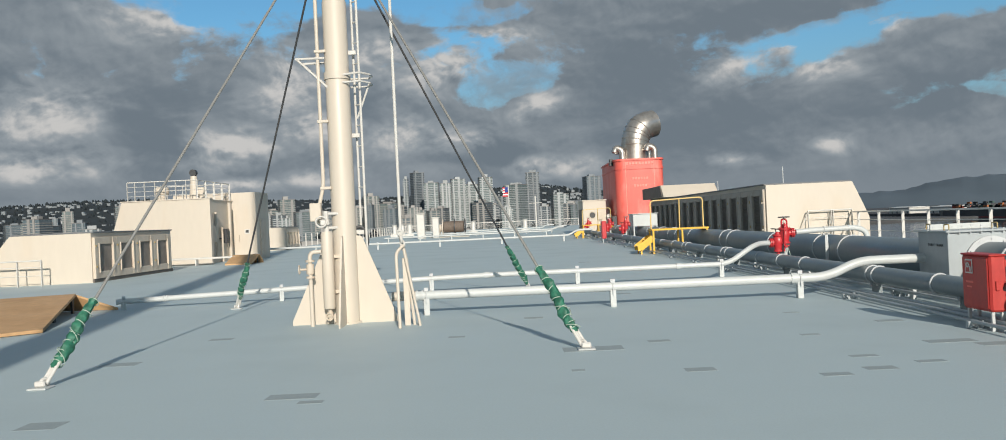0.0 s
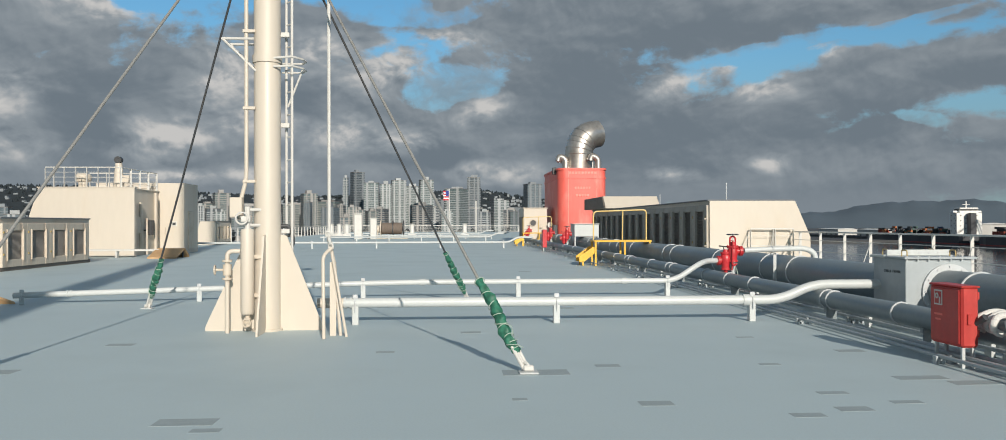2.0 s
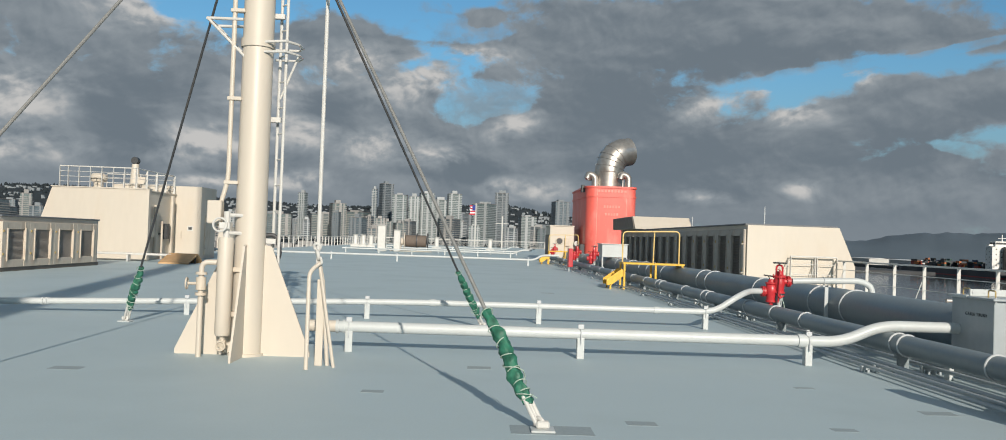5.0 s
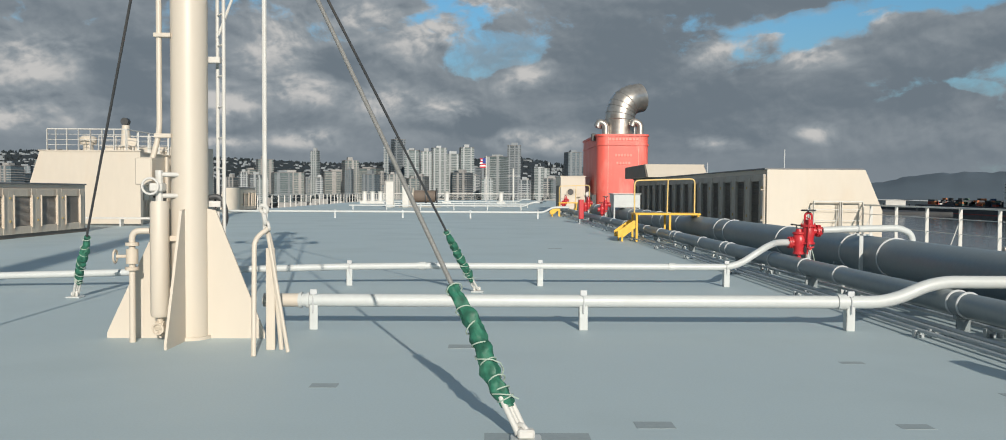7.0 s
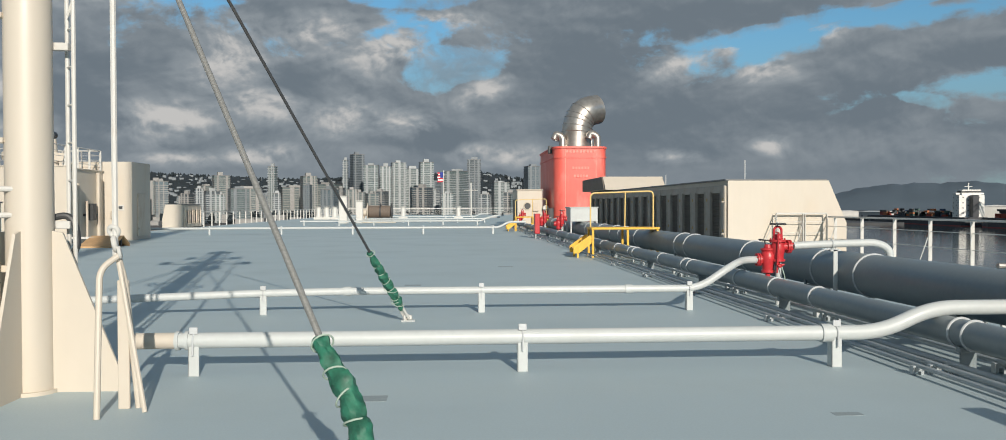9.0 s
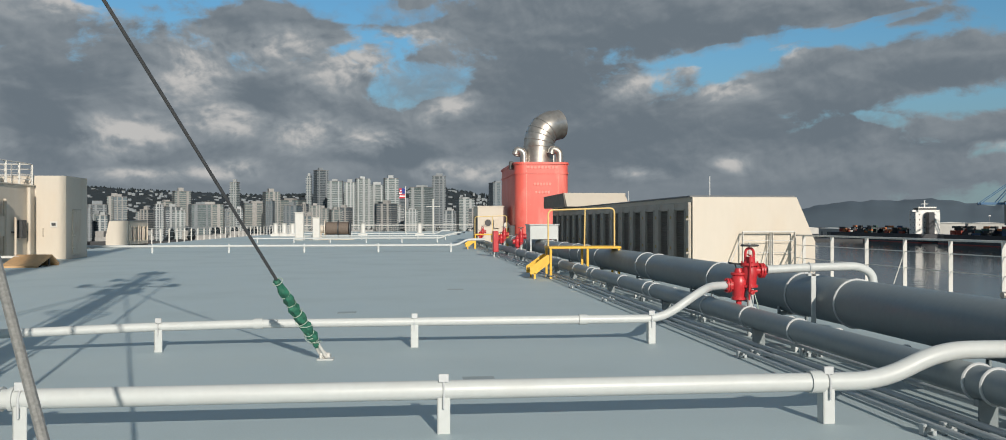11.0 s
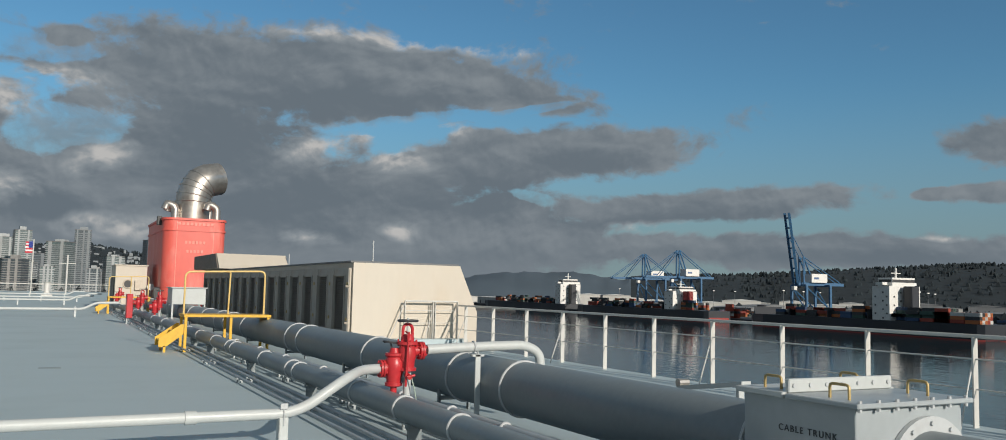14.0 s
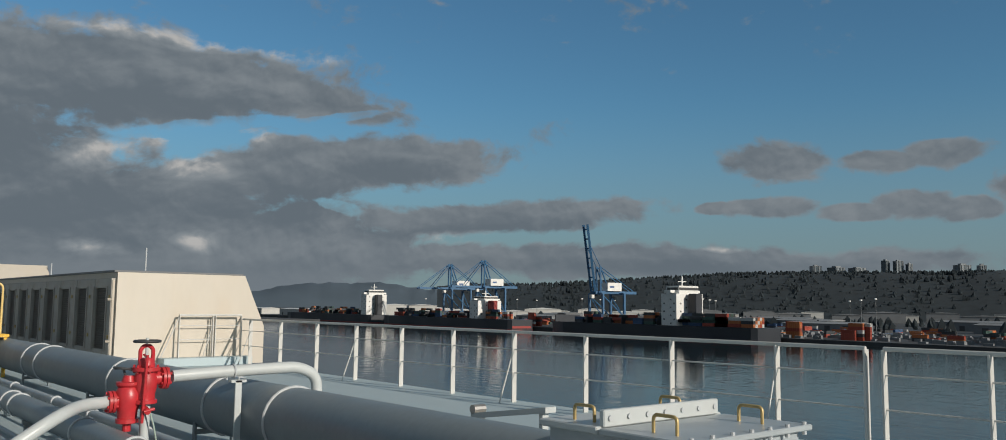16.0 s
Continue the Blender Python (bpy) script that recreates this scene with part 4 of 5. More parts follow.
hrail = rail_run("house_railing", 9.80, 27.45, 11.33, 27.45, (0, .53, .57, 1), 1.0, "white steel railing in front of the cream ventilation house", (), z=.20)
part("end_stay", Shape().rod((0, 0, .96), (-.40, 0, 0), .014, 8), WHITE, hrail)
part("end_stay", Shape().rod((.80, 0, .70), (.60, 0, 0), .012, 8), WHITE, hrail)
rail_run("ship_railing", -17.6, -5, -17.6, 24.0, [i / 18 for i in range(19)], 1.10, "white painted steel ship railing along the deck edge", (2, 5, 8))
rail_run("house_railing", -17.7, 23.6, -15.2, 23.6, (0, .35, .7, 1), .80, "white steel railing before the low cream house", (0,))
rail_run("ship_railing", -17.6, 62, -17.6, 148, [i / 40 for i in range(41)], 1.10, "white painted steel ship railing along the deck edge")
rail_run("ship_railing", 11.39, 70, 11.39, 148, [i / 40 for i in range(41)], 1.10, "white painted steel ship railing along the deck edge")
for y, a, b in ((112, -17, 3), (128, -17, 11), (146, -17.5, 11.3)):
    rail_run("bow_railing", a, y, b, y, [i / 12 for i in range(13)], 1.15, "white steel railing across the far deck", mids=(.35, .68))

# ---- deck houses on the other side ----
l2 = thing("deck_house", -14.2, 36.0, 0, "tall cream painted steel deck house with a railed roof", "deck house")
part("front_block", Shape().prism([(0, 0), (0, 2.98), (-4.0, 2.98), (-4.9, .2), (-4.9, 0)], 1, 0, .25), CREAM, l2, smooth=False)
part("inner_block", Shape().prism([(-.62, 0), (-.62, 2.98), (-4.0, 2.98), (-4.9, .2), (-4.9, 0)], 1, .25, 5.0), CREAM, l2, smooth=False)
part("roof_lip", Shape().box(-4.05, -.04, 2.98, .04, .29, 3.02).box(-4.05, .29, 2.98, -.56, 5.0, 3.02), CREAM, l2, smooth=False)
part("rear_block", Shape().box(-3.6, 5.0, 0, .6, 7.3, 3.42, .01), CREAM, l2, smooth=False)
for y_, x_, z0_, z1_, r_ in ((1.0, -.50, .1, 2.7, .05), (2.1, -.48, .2, 2.4, .07), (3.0, -.50, 0, 1.7, .06), (4.1, -.47, .1, 2.9, .08)):
    part("recess_pipe", Shape().rod((x_, y_, z0_), (x_, y_, z1_), r_), CREAM_WORN, l2)
    part("pipe_clip", Shape().box(-.62, y_ - r_ - .03, 1.1, x_ - .01, y_ + r_ + .03, 1.16, .004), DARKM, l2)
part("recess_box", Shape().box(-.62, 1.35, 1.0, -.38, 1.85, 1.75, .01), CREAM_WORN, l2)
part("recess_box", Shape().box(-.62, 3.35, .9, -.40, 3.75, 1.6, .01), DARKM, l2)
part("door", Shape().box(.6, 5.6, .15, .65, 6.5, 2.05, .02), CREAM_WORN, l2)
part("control_plate", Shape().box(-.02, 4.975, 1.30, .26, 5.0, 1.55, .004), WHITE, l2)
for z_ in (.45, .95, 1.9):
    part("door_dog", Shape().box(.65, 5.62, z_, .70, 5.74, z_ + .06, .008), CREAM_WORN, l2)
part("grab_handle", Shape().tube(bend([(-.28, 5.0, .95), (-.28, 4.9, .95), (-.28, 4.9, 1.25), (-.28, 5.0, 1.25)], .03), .014, 8), CREAM_WORN, l2)
part("plate_mark", Shape().box(.04, 4.97, 1.36, .20, 4.975, 1.49), INK, l2)
rail_run("roof_railing", -18.0, 36.2, -14.85, 36.2, (0, .11, .25, .4, .55, .7, .85, 1), .85, "white railing round the roof of the tall deck house", mids=(.25, .5, .75), z=3.02)
rail_run("roof_railing", -14.85, 36.25, -14.85, 40.8, (0, .25, .5, .75, 1), .85, "white railing round the roof of the tall deck house", mids=(.25, .5, .75), z=3.02)
rail_run("roof_railing", -18.0, 40.8, -14.85, 40.8, (0, .25, .5, .75, 1), .85, "white railing round the roof of the tall deck house", mids=(.25, .5, .75), z=3.02)
mv = thing("mushroom_vent", -17.0, 37.6, 3.02, "cream mushroom ventilator on the deck house roof", "ventilator")
part("neck", Shape().rod((0, 0, 0), (0, 0, .3), .2, 18), CREAM, mv)
part("cap", Shape().tube([(0, 0, .3), (0, 0, .36), (0, 0, .58), (0, 0, .66)], .3, 20, True, [.30, .34, .34, .24]), CREAM, mv)
hm = thing("horn_post", -15.6, 38.0, 3.02, "cream post carrying a searchlight on the deck house roof", "post")
part("post", Shape().tube([(0, 0, 0), (0, 0, .5), (0, 0, 1.15)], .2, 16, True, [.24, .20, .15]), CREAM, hm)
part("box", Shape().box(.1, -.15, .25, .5, .15, .6, .02), CREAM, hm)
part("searchlight", Shape().rod((0, -.15, 1.3), (0, .12, 1.3), .16, 16).box(-.03, -.03, 1.1, .03, .03, 1.3), DARKM, hm)
bn = thing("low_bench", -16.4, 34.9, 0, "long low cream steel coaming beside the deck house", "coaming")
part("top", Shape().box(0, 0, .28, 3.6, .35, .36, .01), WHITE, bn)
for x in (.05, 1.8, 3.5):
    part("leg", Shape().box(x, .02, 0, x + .06, .3, .28), WHITE, bn)
l3 = louvre_house("ventilation_house", -16.55, -17.85, 58.0, 61.7, 1.6, .2, (4, 58.1, 61.6), "small cream ventilation house far along the deck", -1, mat_frame=CREAM_WORN)


def ramp(x, y, w, d, h, label):
    t = thing("plywood_ramp", x, y, 0, label, "ramp", "tan ramps")
    part("deck_board", Shape().hull([Vector(p) for p in ((0, 0, .06), (w, 0, .06), (w, d, h), (0, d, h), (0, 0, .0), (w, 0, .0), (w, d, h - .06), (0, d, h - .06))], [(0, 1, 2, 3), (4, 5, 6, 7), (0, 1, 5, 4), (1, 2, 6, 5), (2, 3, 7, 6), (3, 0, 4, 7)]), TAN, t, smooth=False)
    for q in (.05, w - .10):
        part("prop", Shape().box(q, d * .3, 0, q + .05, d * .36, h * .3), DARKM, t)
        part("prop", Shape().box(q, d - .1, 0, q + .05, d - .04, h - .07), DARKM, t)
    part("far_board", Shape().hull([Vector(p) for p in ((0, d + .02, h), (w, d + .02, h), (w, d * 1.5, .1), (0, d * 1.5, .1), (0, d + .02, h - .06), (w, d + .02, h - .06), (w, d * 1.5, .0), (0, d * 1.5, .0))], [(0, 1, 2, 3), (4, 5, 6, 7), (0, 1, 5, 4), (1, 2, 6, 5), (2, 3, 7, 6), (3, 0, 4, 7)]), TAN, t, smooth=False)
    return t


rp = thing("plywood_ramp", -9.0, 11.0, 0, "tan painted plywood ramp lying over the pipe end", "ramp", "tan ramps")


def slab(name, q, th, mat, parent):
    vs = [Vector(p) - Vector((-9.0, 11.0, 0)) for p in q]
    vs += [p - Vector((0, 0, th)) for p in vs]
    return part(name, Shape().hull(vs, [(0, 1, 2, 3), (4, 5, 6, 7), (0, 1, 5, 4), (1, 2, 6, 5), (2, 3, 7, 6), (3, 0, 4, 7)]), mat, parent, smooth=False)


slab("board", ((-7.8, 10.0, .06), (-10.3, 7.6, .06), (-12.4, 11.9, .36), (-9.0, 13.4, .36)), .05, TAN, rp)
slab("end_board", ((-9.0, 13.42, .34), (-11.4, 12.4, .34), (-10.6, 13.9, .05), (-8.25, 13.5, .05)), .04, TAN, rp)
for q in ((-8.45, 11.6), (-8.95, 13.2), (-9.9, 12.9)):
    part("prop", Shape().box(q[0] + 9.0 - .04, q[1] - 11.0 - .04, 0, q[0] + 9.0 + .0, q[1] - 11.0 + .02, .18 if q[1] < 12 else .31), DARKM, rp)
ramp(-12.95, 33.9, 1.15, 1.2, .40, "small tan plywood wedge beside the deck house")

# ---- funnel ----
fn = thing("funnel", 6.95, 58.0, 0, "weathered red painted steel ship funnel with rounded corners", "funnel")
c = .62
fw, fd = 3.45, 9.0


def round_plan(g):
    """Plan of the casing grown by g, its corners rounded."""
    out = []
    for cx, cy, a0 in ((fw - c, c, -90), (fw - c, fd - c, 0), (c, fd - c, 90), (c, c, 180)):
        out += [(cx + (c + g) * math.cos(radians(a0 + q)), cy + (c + g) * math.sin(radians(a0 + q))) for q in range(0, 91, 15)]
    return out


part("casing", Shape().prism(round_plan(0), 2, 0, 5.25), FUNNEL, fn)
for z0_, z1_, g_ in ((4.55, 4.66, .05), (5.17, 5.30, .07), (2.62, 2.66, .012), (1.30, 1.34, .012)):
    part("band", Shape().prism(round_plan(g_), 2, z0_, z1_), FUNNEL, fn)
# raised letters, worn pale, across the upper front
for z_, n_, w_ in ((4.88, 9, .15), (3.82, 6, .13), (3.30, 5, .13)):
    for k_ in range(n_):
        x_ = fw / 2 + (k_ - (n_ - 1) / 2) * w_ * 1.5
        part("raised_letter_bar", Shape().box(x_ - w_ / 2, -.03, z_, x_ + w_ / 2, 0, z_ + .17, .008), FUNNEL_WORN, fn)
for x_ in (.72, fw - .72):
    part("weld_seam", Shape().box(x_ - .02, -.015, .1, x_ + .02, 0, 5.1, .004), FUNNEL_WORN, fn)
part("access_hatch", Shape().box(-.3, .3, .2, -.0, .9, 1.3, .02), DARKM, fn)
part("bracket", Shape().box(-.25, 1.0, 4.9, .0, 1.4, 5.4, .02), DARKM, fn)
pts = bend([(1.75, 2.2, 5.1), (1.82, 2.2, 6.9), (2.25, 2.3, 7.75), (3.25, 2.75, 8.0)], 1.0, 8)
ex = part("exhaust_pipe", Shape().tube(pts, 1.0, 32), STEEL, fn)
for i in (1, 4, 7, 10, 13):
    d = (pts[min(i + 1, len(pts) - 1)] - pts[i - 1])
    part("seam", Shape().ring(pts[i], d, 1.005, .03, 32, 6), STEEL, ex)
# Black disc on the closed mouth: the dark of the inside as colour.
part("outlet", Shape().rod(pts[-1] + (pts[-1] - pts[-2]).normalized() * .002, pts[-1] + (pts[-1] - pts[-2]).normalized() * .012, .93, 28), HOLLOW_BLACK, ex)
for x, y in ((.75, 1.6), (3.0, 1.0), (1.0, 3.0), (2.9, 3.2)):
    part("small_exhaust", Shape().tube(bend([(x, y, 5.2), (x, y, 6.05), (x - .45, y + .1, 6.25), (x - .55, y + .1, 5.9)], .25), .24, 14), STEEL, fn)
eh = thing("engine_casing", 4.75, 60.5, 0, "cream steel casing with a round port beside the funnel", "deck house")
part("body", Shape().box(0, 0, 0, 1.7, 4.0, 2.5, .02), CREAM, eh)
part("roof_edge", Shape().box(-.05, -.05, 2.5, 1.75, 4.05, 2.57, .01), CREAM, eh)
port = part("round_port", Shape().rod((.68, -.04, 1.45), (.68, 0, 1.45), .22, 20), DARKM, eh)
part("port_rim", Shape().ring((.68, -.03, 1.45), (0, 1, 0), .24, .035, 22, 8), CREAM_WORN, port)
part("side_panel", Shape().box(-.05, .4, .4, 0, 3.4, 1.9), LOUVER, eh)
part("small_box", Shape().box(1.05, -.16, 1.1, 1.4, 0, 1.7, .01), CREAM_WORN, eh)
part("floodlight", Shape().rod((1.9, -.3, 1.3), (1.9, .1, 1.3), .2, 14).box(1.7, -.05, 1.25, 1.9, .05, 1.35), WHITE, eh)

# ---- mooring gear on the far deck ----
wi = thing("mooring_winch", -7.3, 80.0, 0, "cream mooring winch with a brown rope drum", "winch")
wi.scale = (.76, .76, .76)
part("bed", Shape().box(-1.4, -.6, 0, 3.6, 1.4, .25, .02), CREAM, wi)
part("drum", Shape().rod((.4, .4, 1.3), (2.9, .4, 1.3), .72, 24), paint("brown_rope", (.14, .11, .09), .8, vary=.3, grain=30), wi)
for x in (.2, 1.7, 3.0):
    part("flange", Shape().rod((x, .4, 1.3), (x + .12, .4, 1.3), 1.0, 28), CREAM if x < 1 else DARKM, wi)
part("motor", Shape().rod((-.9, .4, 1.2), (.1, .4, 1.2), .45, 18).box(-.9, 0, .2, -.1, .8, .8, .02), CREAM, wi)
for x, h, w in ((-9.0, 2.3, .36), (-7.6, 1.9, .30)):
    o = thing("vent_post", x, 78.0, 0, "white painted square vent post on the far deck", "vent", "vent posts")
    part("post", Shape().box(-w, -.3, 0, w, .3, h, .06), WHITE, o)
    part("cap", Shape().box(-w - .04, -.34, h, w + .04, .34, h + .08, .03), WHITE, o)
for x in (-13.5, -12.6, -14.4, -5.0, 1.2):
    o = thing("roller_fairlead", x, 100.0, 0, "white mooring roller on the far deck", "fairlead", "fairleads")
    part("base", Shape().box(-.5, -.4, 0, .5, .4, .3, .03), WHITE, o)
    part("roller", Shape().tube([(0, 0, .3), (0, 0, .5), (0, 0, 1.3), (0, 0, 1.45)], .3, 16, True, [.36, .26, .26, .38]), WHITE, o)
fp = thing("flag_pole", -.6, 126.0, 0, "white staff with a small red, white and blue flag", "flag")
part("staff", Shape().rod((0, 0, 0), (0, 0, 6.6), .07, 10), WHITE, fp)
FR, FW, FB = paint("flag_red", (.5, .03, .05), .8), paint("flag_white", (.75, .75, .75), .8), paint("flag_blue", (.03, .05, .25), .8)
for i in range(7):
    part("stripe", Shape().box(-.9 + .05 * (i % 3), -.03 + .05 * i, 4.9 + i * .2, -.08, .03 + .05 * i, 5.1 + i * .2), FW if i % 2 else FR, fp)
part("canton", Shape().box(-.5, -.02, 5.55, -.07, .36, 6.31), FB, fp)
fm = thing("fore_mast", 3.1, 118.0, 0, "thin white mast on the far deck", "mast")
part("pole", Shape().rod((0, 0, 0), (0, 0, 4.6), .10, 10), WHITE, fm)
part("yard", Shape().rod((-.9, 0, 3.6), (.9, 0, 3.6), .05), WHITE, fm)

# tall mast behind the way; its long shadow lies across the deck
rm = thing("radar_mast", -3.0, -13.0, 0, "tall cream radar mast whose long shadow crosses the deck", "mast")
part("pole", Shape().rod((0, 0, 0), (0, 0, 30.0), .42, 24, .36), CREAM, rm)
bh = thing("wheelhouse", -3.2, -26, 0, "plain cream wheelhouse wall closing the deck behind", "deck house")
part("front_wall", Shape().box(-14, -3, 0, 14, 0, 2.6), CREAM, bh, smooth=False)

# ---- water, shores, hills ----
WZ = -26.0
water_mat = bpy.data.materials.new("harbour_water")
water_mat.use_nodes = True
wt_ = water_mat.node_tree
wp_ = wt_.nodes["Principled BSDF"]
wp_.inputs["Base Color"].default_value = (0.018, 0.028, 0.032, 1)
wp_.inputs["Roughness"].default_value = 0.05
wp_.inputs["IOR"].default_value = 1.33
wco = wt_.nodes.new("ShaderNodeTexCoord")
wmp = wt_.nodes.new("ShaderNodeMapping")
wmp.inputs["Scale"].default_value = (0.22, 0.10, 1)
wt_.links.new(wco.outputs["Object"], wmp.inputs[0])
wno = wt_.nodes.new("ShaderNodeTexNoise")
wno.inputs["Scale"].default_value, wno.inputs["Detail"].default_value = 1.0, 6.0
wt_.links.new(wmp.outputs[0], wno.inputs["Vector"])
wbu = wt_.nodes.new("ShaderNodeBump")
wbu.inputs["Strength"].default_value, wbu.inputs["Distance"].default_value = 0.34, 0.5
wt_.links.new(wno.outputs["Fac"], wbu.inputs["Height"])
wt_.links.new(wbu.outputs[0], wp_.inputs["Normal"])
water = part("water", Shape().add([(-4900, -4900, WZ), (4900, -4900, WZ), (4900, 4900, WZ), (-4900, 4900, WZ)], [(0, 1, 2, 3)]), water_mat, smooth=False)
tagged(water, "dark calm harbour water with faint ripples", "water", kind="structure")

LAND = paint("quay_ground", (0.05, 0.052, 0.055), 0.8, vary=0.25, grain=0.05, dirt=(0.10, 0.09, 0.08), dirt_amt=0.5, dirt_scale=0.012)
# Forest and far hills are coloured bluish to stand in for distance haze.
FOREST = paint("dark_forest_hazed", (0.013, 0.021, 0.026), 0.95, vary=0.35, grain=0.05, bump=0, dirt=(0.020, 0.028, 0.033), dirt_amt=0.5, dirt_scale=0.006)
FARHILL = paint("far_hill_haze_blue", (0.072, 0.100, 0.128), 0.9, vary=0.12, grain=0.004, bump=0, dirt=(0.09, 0.11, 0.13), dirt_scale=0.002)


def bank_x(y):
    return 560 + 0.11 * y


quay = Shape()
ys = [-400, 0, 209, 406, 745, 1399, 2600, 4800]
top = [(bank_x(y) + 22, y) for y in ys] + [(4800, 4800), (4800, -400)]
n = len(top)
quay.add([(x, y, WZ - 2) for x, y in top] + [(x, y, WZ + 3.5) for x, y in top], [tuple(range(n, 2 * n))[::-1], *[(i, n + i, n + (i + 1) % n, (i + 1) % n) for i in range(n)]])
tagged(part("quay_ground", quay, LAND, smooth=False), "dark asphalt container quay along the far bank", "quay", kind="structure")
shore = Shape().box(-4800, 1180, WZ - 2, 640, 4800, WZ + 3)
tagged(part("city_ground", shore, LAND, smooth=False), "low built-up city shore ahead", "ground", kind="structure")
side_shore = Shape().box(-4800, -300, WZ - 2, -420, 1179, WZ + 3)
tagged(part("side_shore", side_shore, LAND, smooth=False), "low wooded shore beside the river", "ground", kind="structure")


def polar(a, d):
    return math.sin(radians(a)) * d, math.cos(radians(a)) * d


def ridge(name, a0, a1, dist, depth, height, mat, label, seed, rough=1.0, steps=160):
    """A hill range between two bearings; height(a) gives its crest in degrees."""
    vs, fs = [], []
    rows = 5
    for i in range(steps + 1):
        a = a0 + (a1 - a0) * i / steps
        e = height(a) + rough * (.16 * noise.noise((a * .35, seed, 0)) + .08 * noise.noise((a * 1.6, seed, 3)) + .045 * noise.noise((a * 6.0, seed, 5)))
        for j in range(rows):
            f = j / (rows - 1)
            d = dist + depth * f
            x, y = polar(a, d)
            z = WZ + 2 + (math.tan(radians(max(e, .05))) * (dist + depth) + 1.4 - WZ) * math.sin(f * math.pi / 2) ** 1.1
            vs.append((x, y, z))
    for i in range(steps):
        for j in range(rows - 1):
            p = i * rows + j
            fs.append((p, p + rows, p + rows + 1, p + 1))
    return tagged(part(name, Shape().add(vs, fs), mat), label, "hills", kind="structure")


ridge("far_mountains", 4, 62, 4300, 480, lambda a: .95 + .38 * math.sin((a - 6) * .32) * (1 if a < 40 else .5), FARHILL, "far mountains in a blue-grey haze colour under the cloud", 11, 1.8)
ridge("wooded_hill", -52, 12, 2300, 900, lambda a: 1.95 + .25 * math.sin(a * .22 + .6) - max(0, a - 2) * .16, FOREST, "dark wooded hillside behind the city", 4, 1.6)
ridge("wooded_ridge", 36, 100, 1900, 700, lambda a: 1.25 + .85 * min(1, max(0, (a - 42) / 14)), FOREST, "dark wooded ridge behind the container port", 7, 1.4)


def tree_belt(name, spots, label):
    s = Shape()
    r = random.Random(9)
    for x, y, z, h in spots:
        w = h * r.uniform(.28, .5)
        k = 5
        ring1 = [(x + math.cos(t) * w * r.uniform(.7, 1.2), y + math.sin(t) * w * r.uniform(.7, 1.2), z + h * r.uniform(.15, .3)) for t in (math.tau * i / k + r.random() for i in range(k))]
        ring2 = [(x + math.cos(t) * w * r.uniform(.4, .9), y + math.sin(t) * w * r.uniform(.4, .9), z + h * r.uniform(.55, .75)) for t in (math.tau * i / k + r.random() for i in range(k))]
        v = [(x, y, z - 4)] + ring1 + ring2 + [(x + r.uniform(-1, 1), y, z + h)]
        f = [(0, 1 + (i + 1) % k, 1 + i) for i in range(k)] + [(1 + i, 1 + (i + 1) % k, 1 + k + (i + 1) % k, 1 + k + i) for i in range(k)] + [(1 + k + i, 1 + k + (i + 1) % k, 1 + 2 * k) for i in range(k)]
        s.add(v, f)
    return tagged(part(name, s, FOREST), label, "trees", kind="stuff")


r_ = random.Random(21)
spots = []


def hill_z(dist, depth, crest, f):
    return WZ + 2 + (math.tan(radians(crest)) * (dist + depth) + 1.4 - WZ) * math.sin(f * math.pi / 2) ** 1.1


for i in range(3600):
    a = r_.uniform(38, 96)
    f = r_.choice((r_.uniform(0, 1), r_.uniform(0, 1), 1.0))
    x, y = polar(a, 1900 + 700 * f)
    spots.append((x, y, hill_z(1900, 700, 1.25 + .85 * min(1, max(0, (a - 42) / 14)), f) - 5, r_.uniform(7, 15)))
for i in range(2600):
    a = r_.uniform(-50, 10)
    f = r_.choice((r_.uniform(0, 1), r_.uniform(0, 1), 1.0))
    x, y = polar(a, 2300 + 900 * f)
    spots.append((x, y, hill_z(2300, 900, 1.95 + .25 * math.sin(a * .22 + .6) - max(0, a - 2) * .16, f) - 5, r_.uniform(7, 15)))
for i in range(500):
    a = r_.uniform(-50, 10)
    d = r_.uniform(1300, 1900)
    x, y = polar(a, d)
    spots.append((x, y, WZ + 3, r_.uniform(8, 20)))
for i in range(320):
    y = r_.uniform(100, 1500)
    spots.append((bank_x(y) + r_.uniform(240, 700), y, WZ + 3, r_.uniform(6, 16)))
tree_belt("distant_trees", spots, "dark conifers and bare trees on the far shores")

# ---- the city ----
CONC = [paint("pale_concrete", (0.40, 0.425, 0.435), 0.7, vary=.12, grain=.3, rnd=.45), paint("beige_render", (0.325, 0.32, 0.31), 0.7, vary=.12, grain=.3, rnd=.35), paint("grey_panels", (0.20, 0.225, 0.245), 0.6, vary=.12, grain=.3, rnd=.3)]
# Tower glass: base colours lifted and blued, carrying the aerial haze.
GLASS_HAZED = [paint("tower_glass_blue", (0.11, 0.15, 0.175), 0.3, vary=.3, grain=.25, rnd=.3, bump=0), paint("tower_glass_dark", (0.065, 0.085, 0.10), 0.3, vary=.3, grain=.25, bump=0), paint("tower_glass_green", (0.12, 0.16, 0.165), 0.3, vary=.3, grain=.25, rnd=.3, bump=0)]
ROOFT = paint("city_roof", (0.2, 0.2, 0.2), 0.8, rnd=.5)


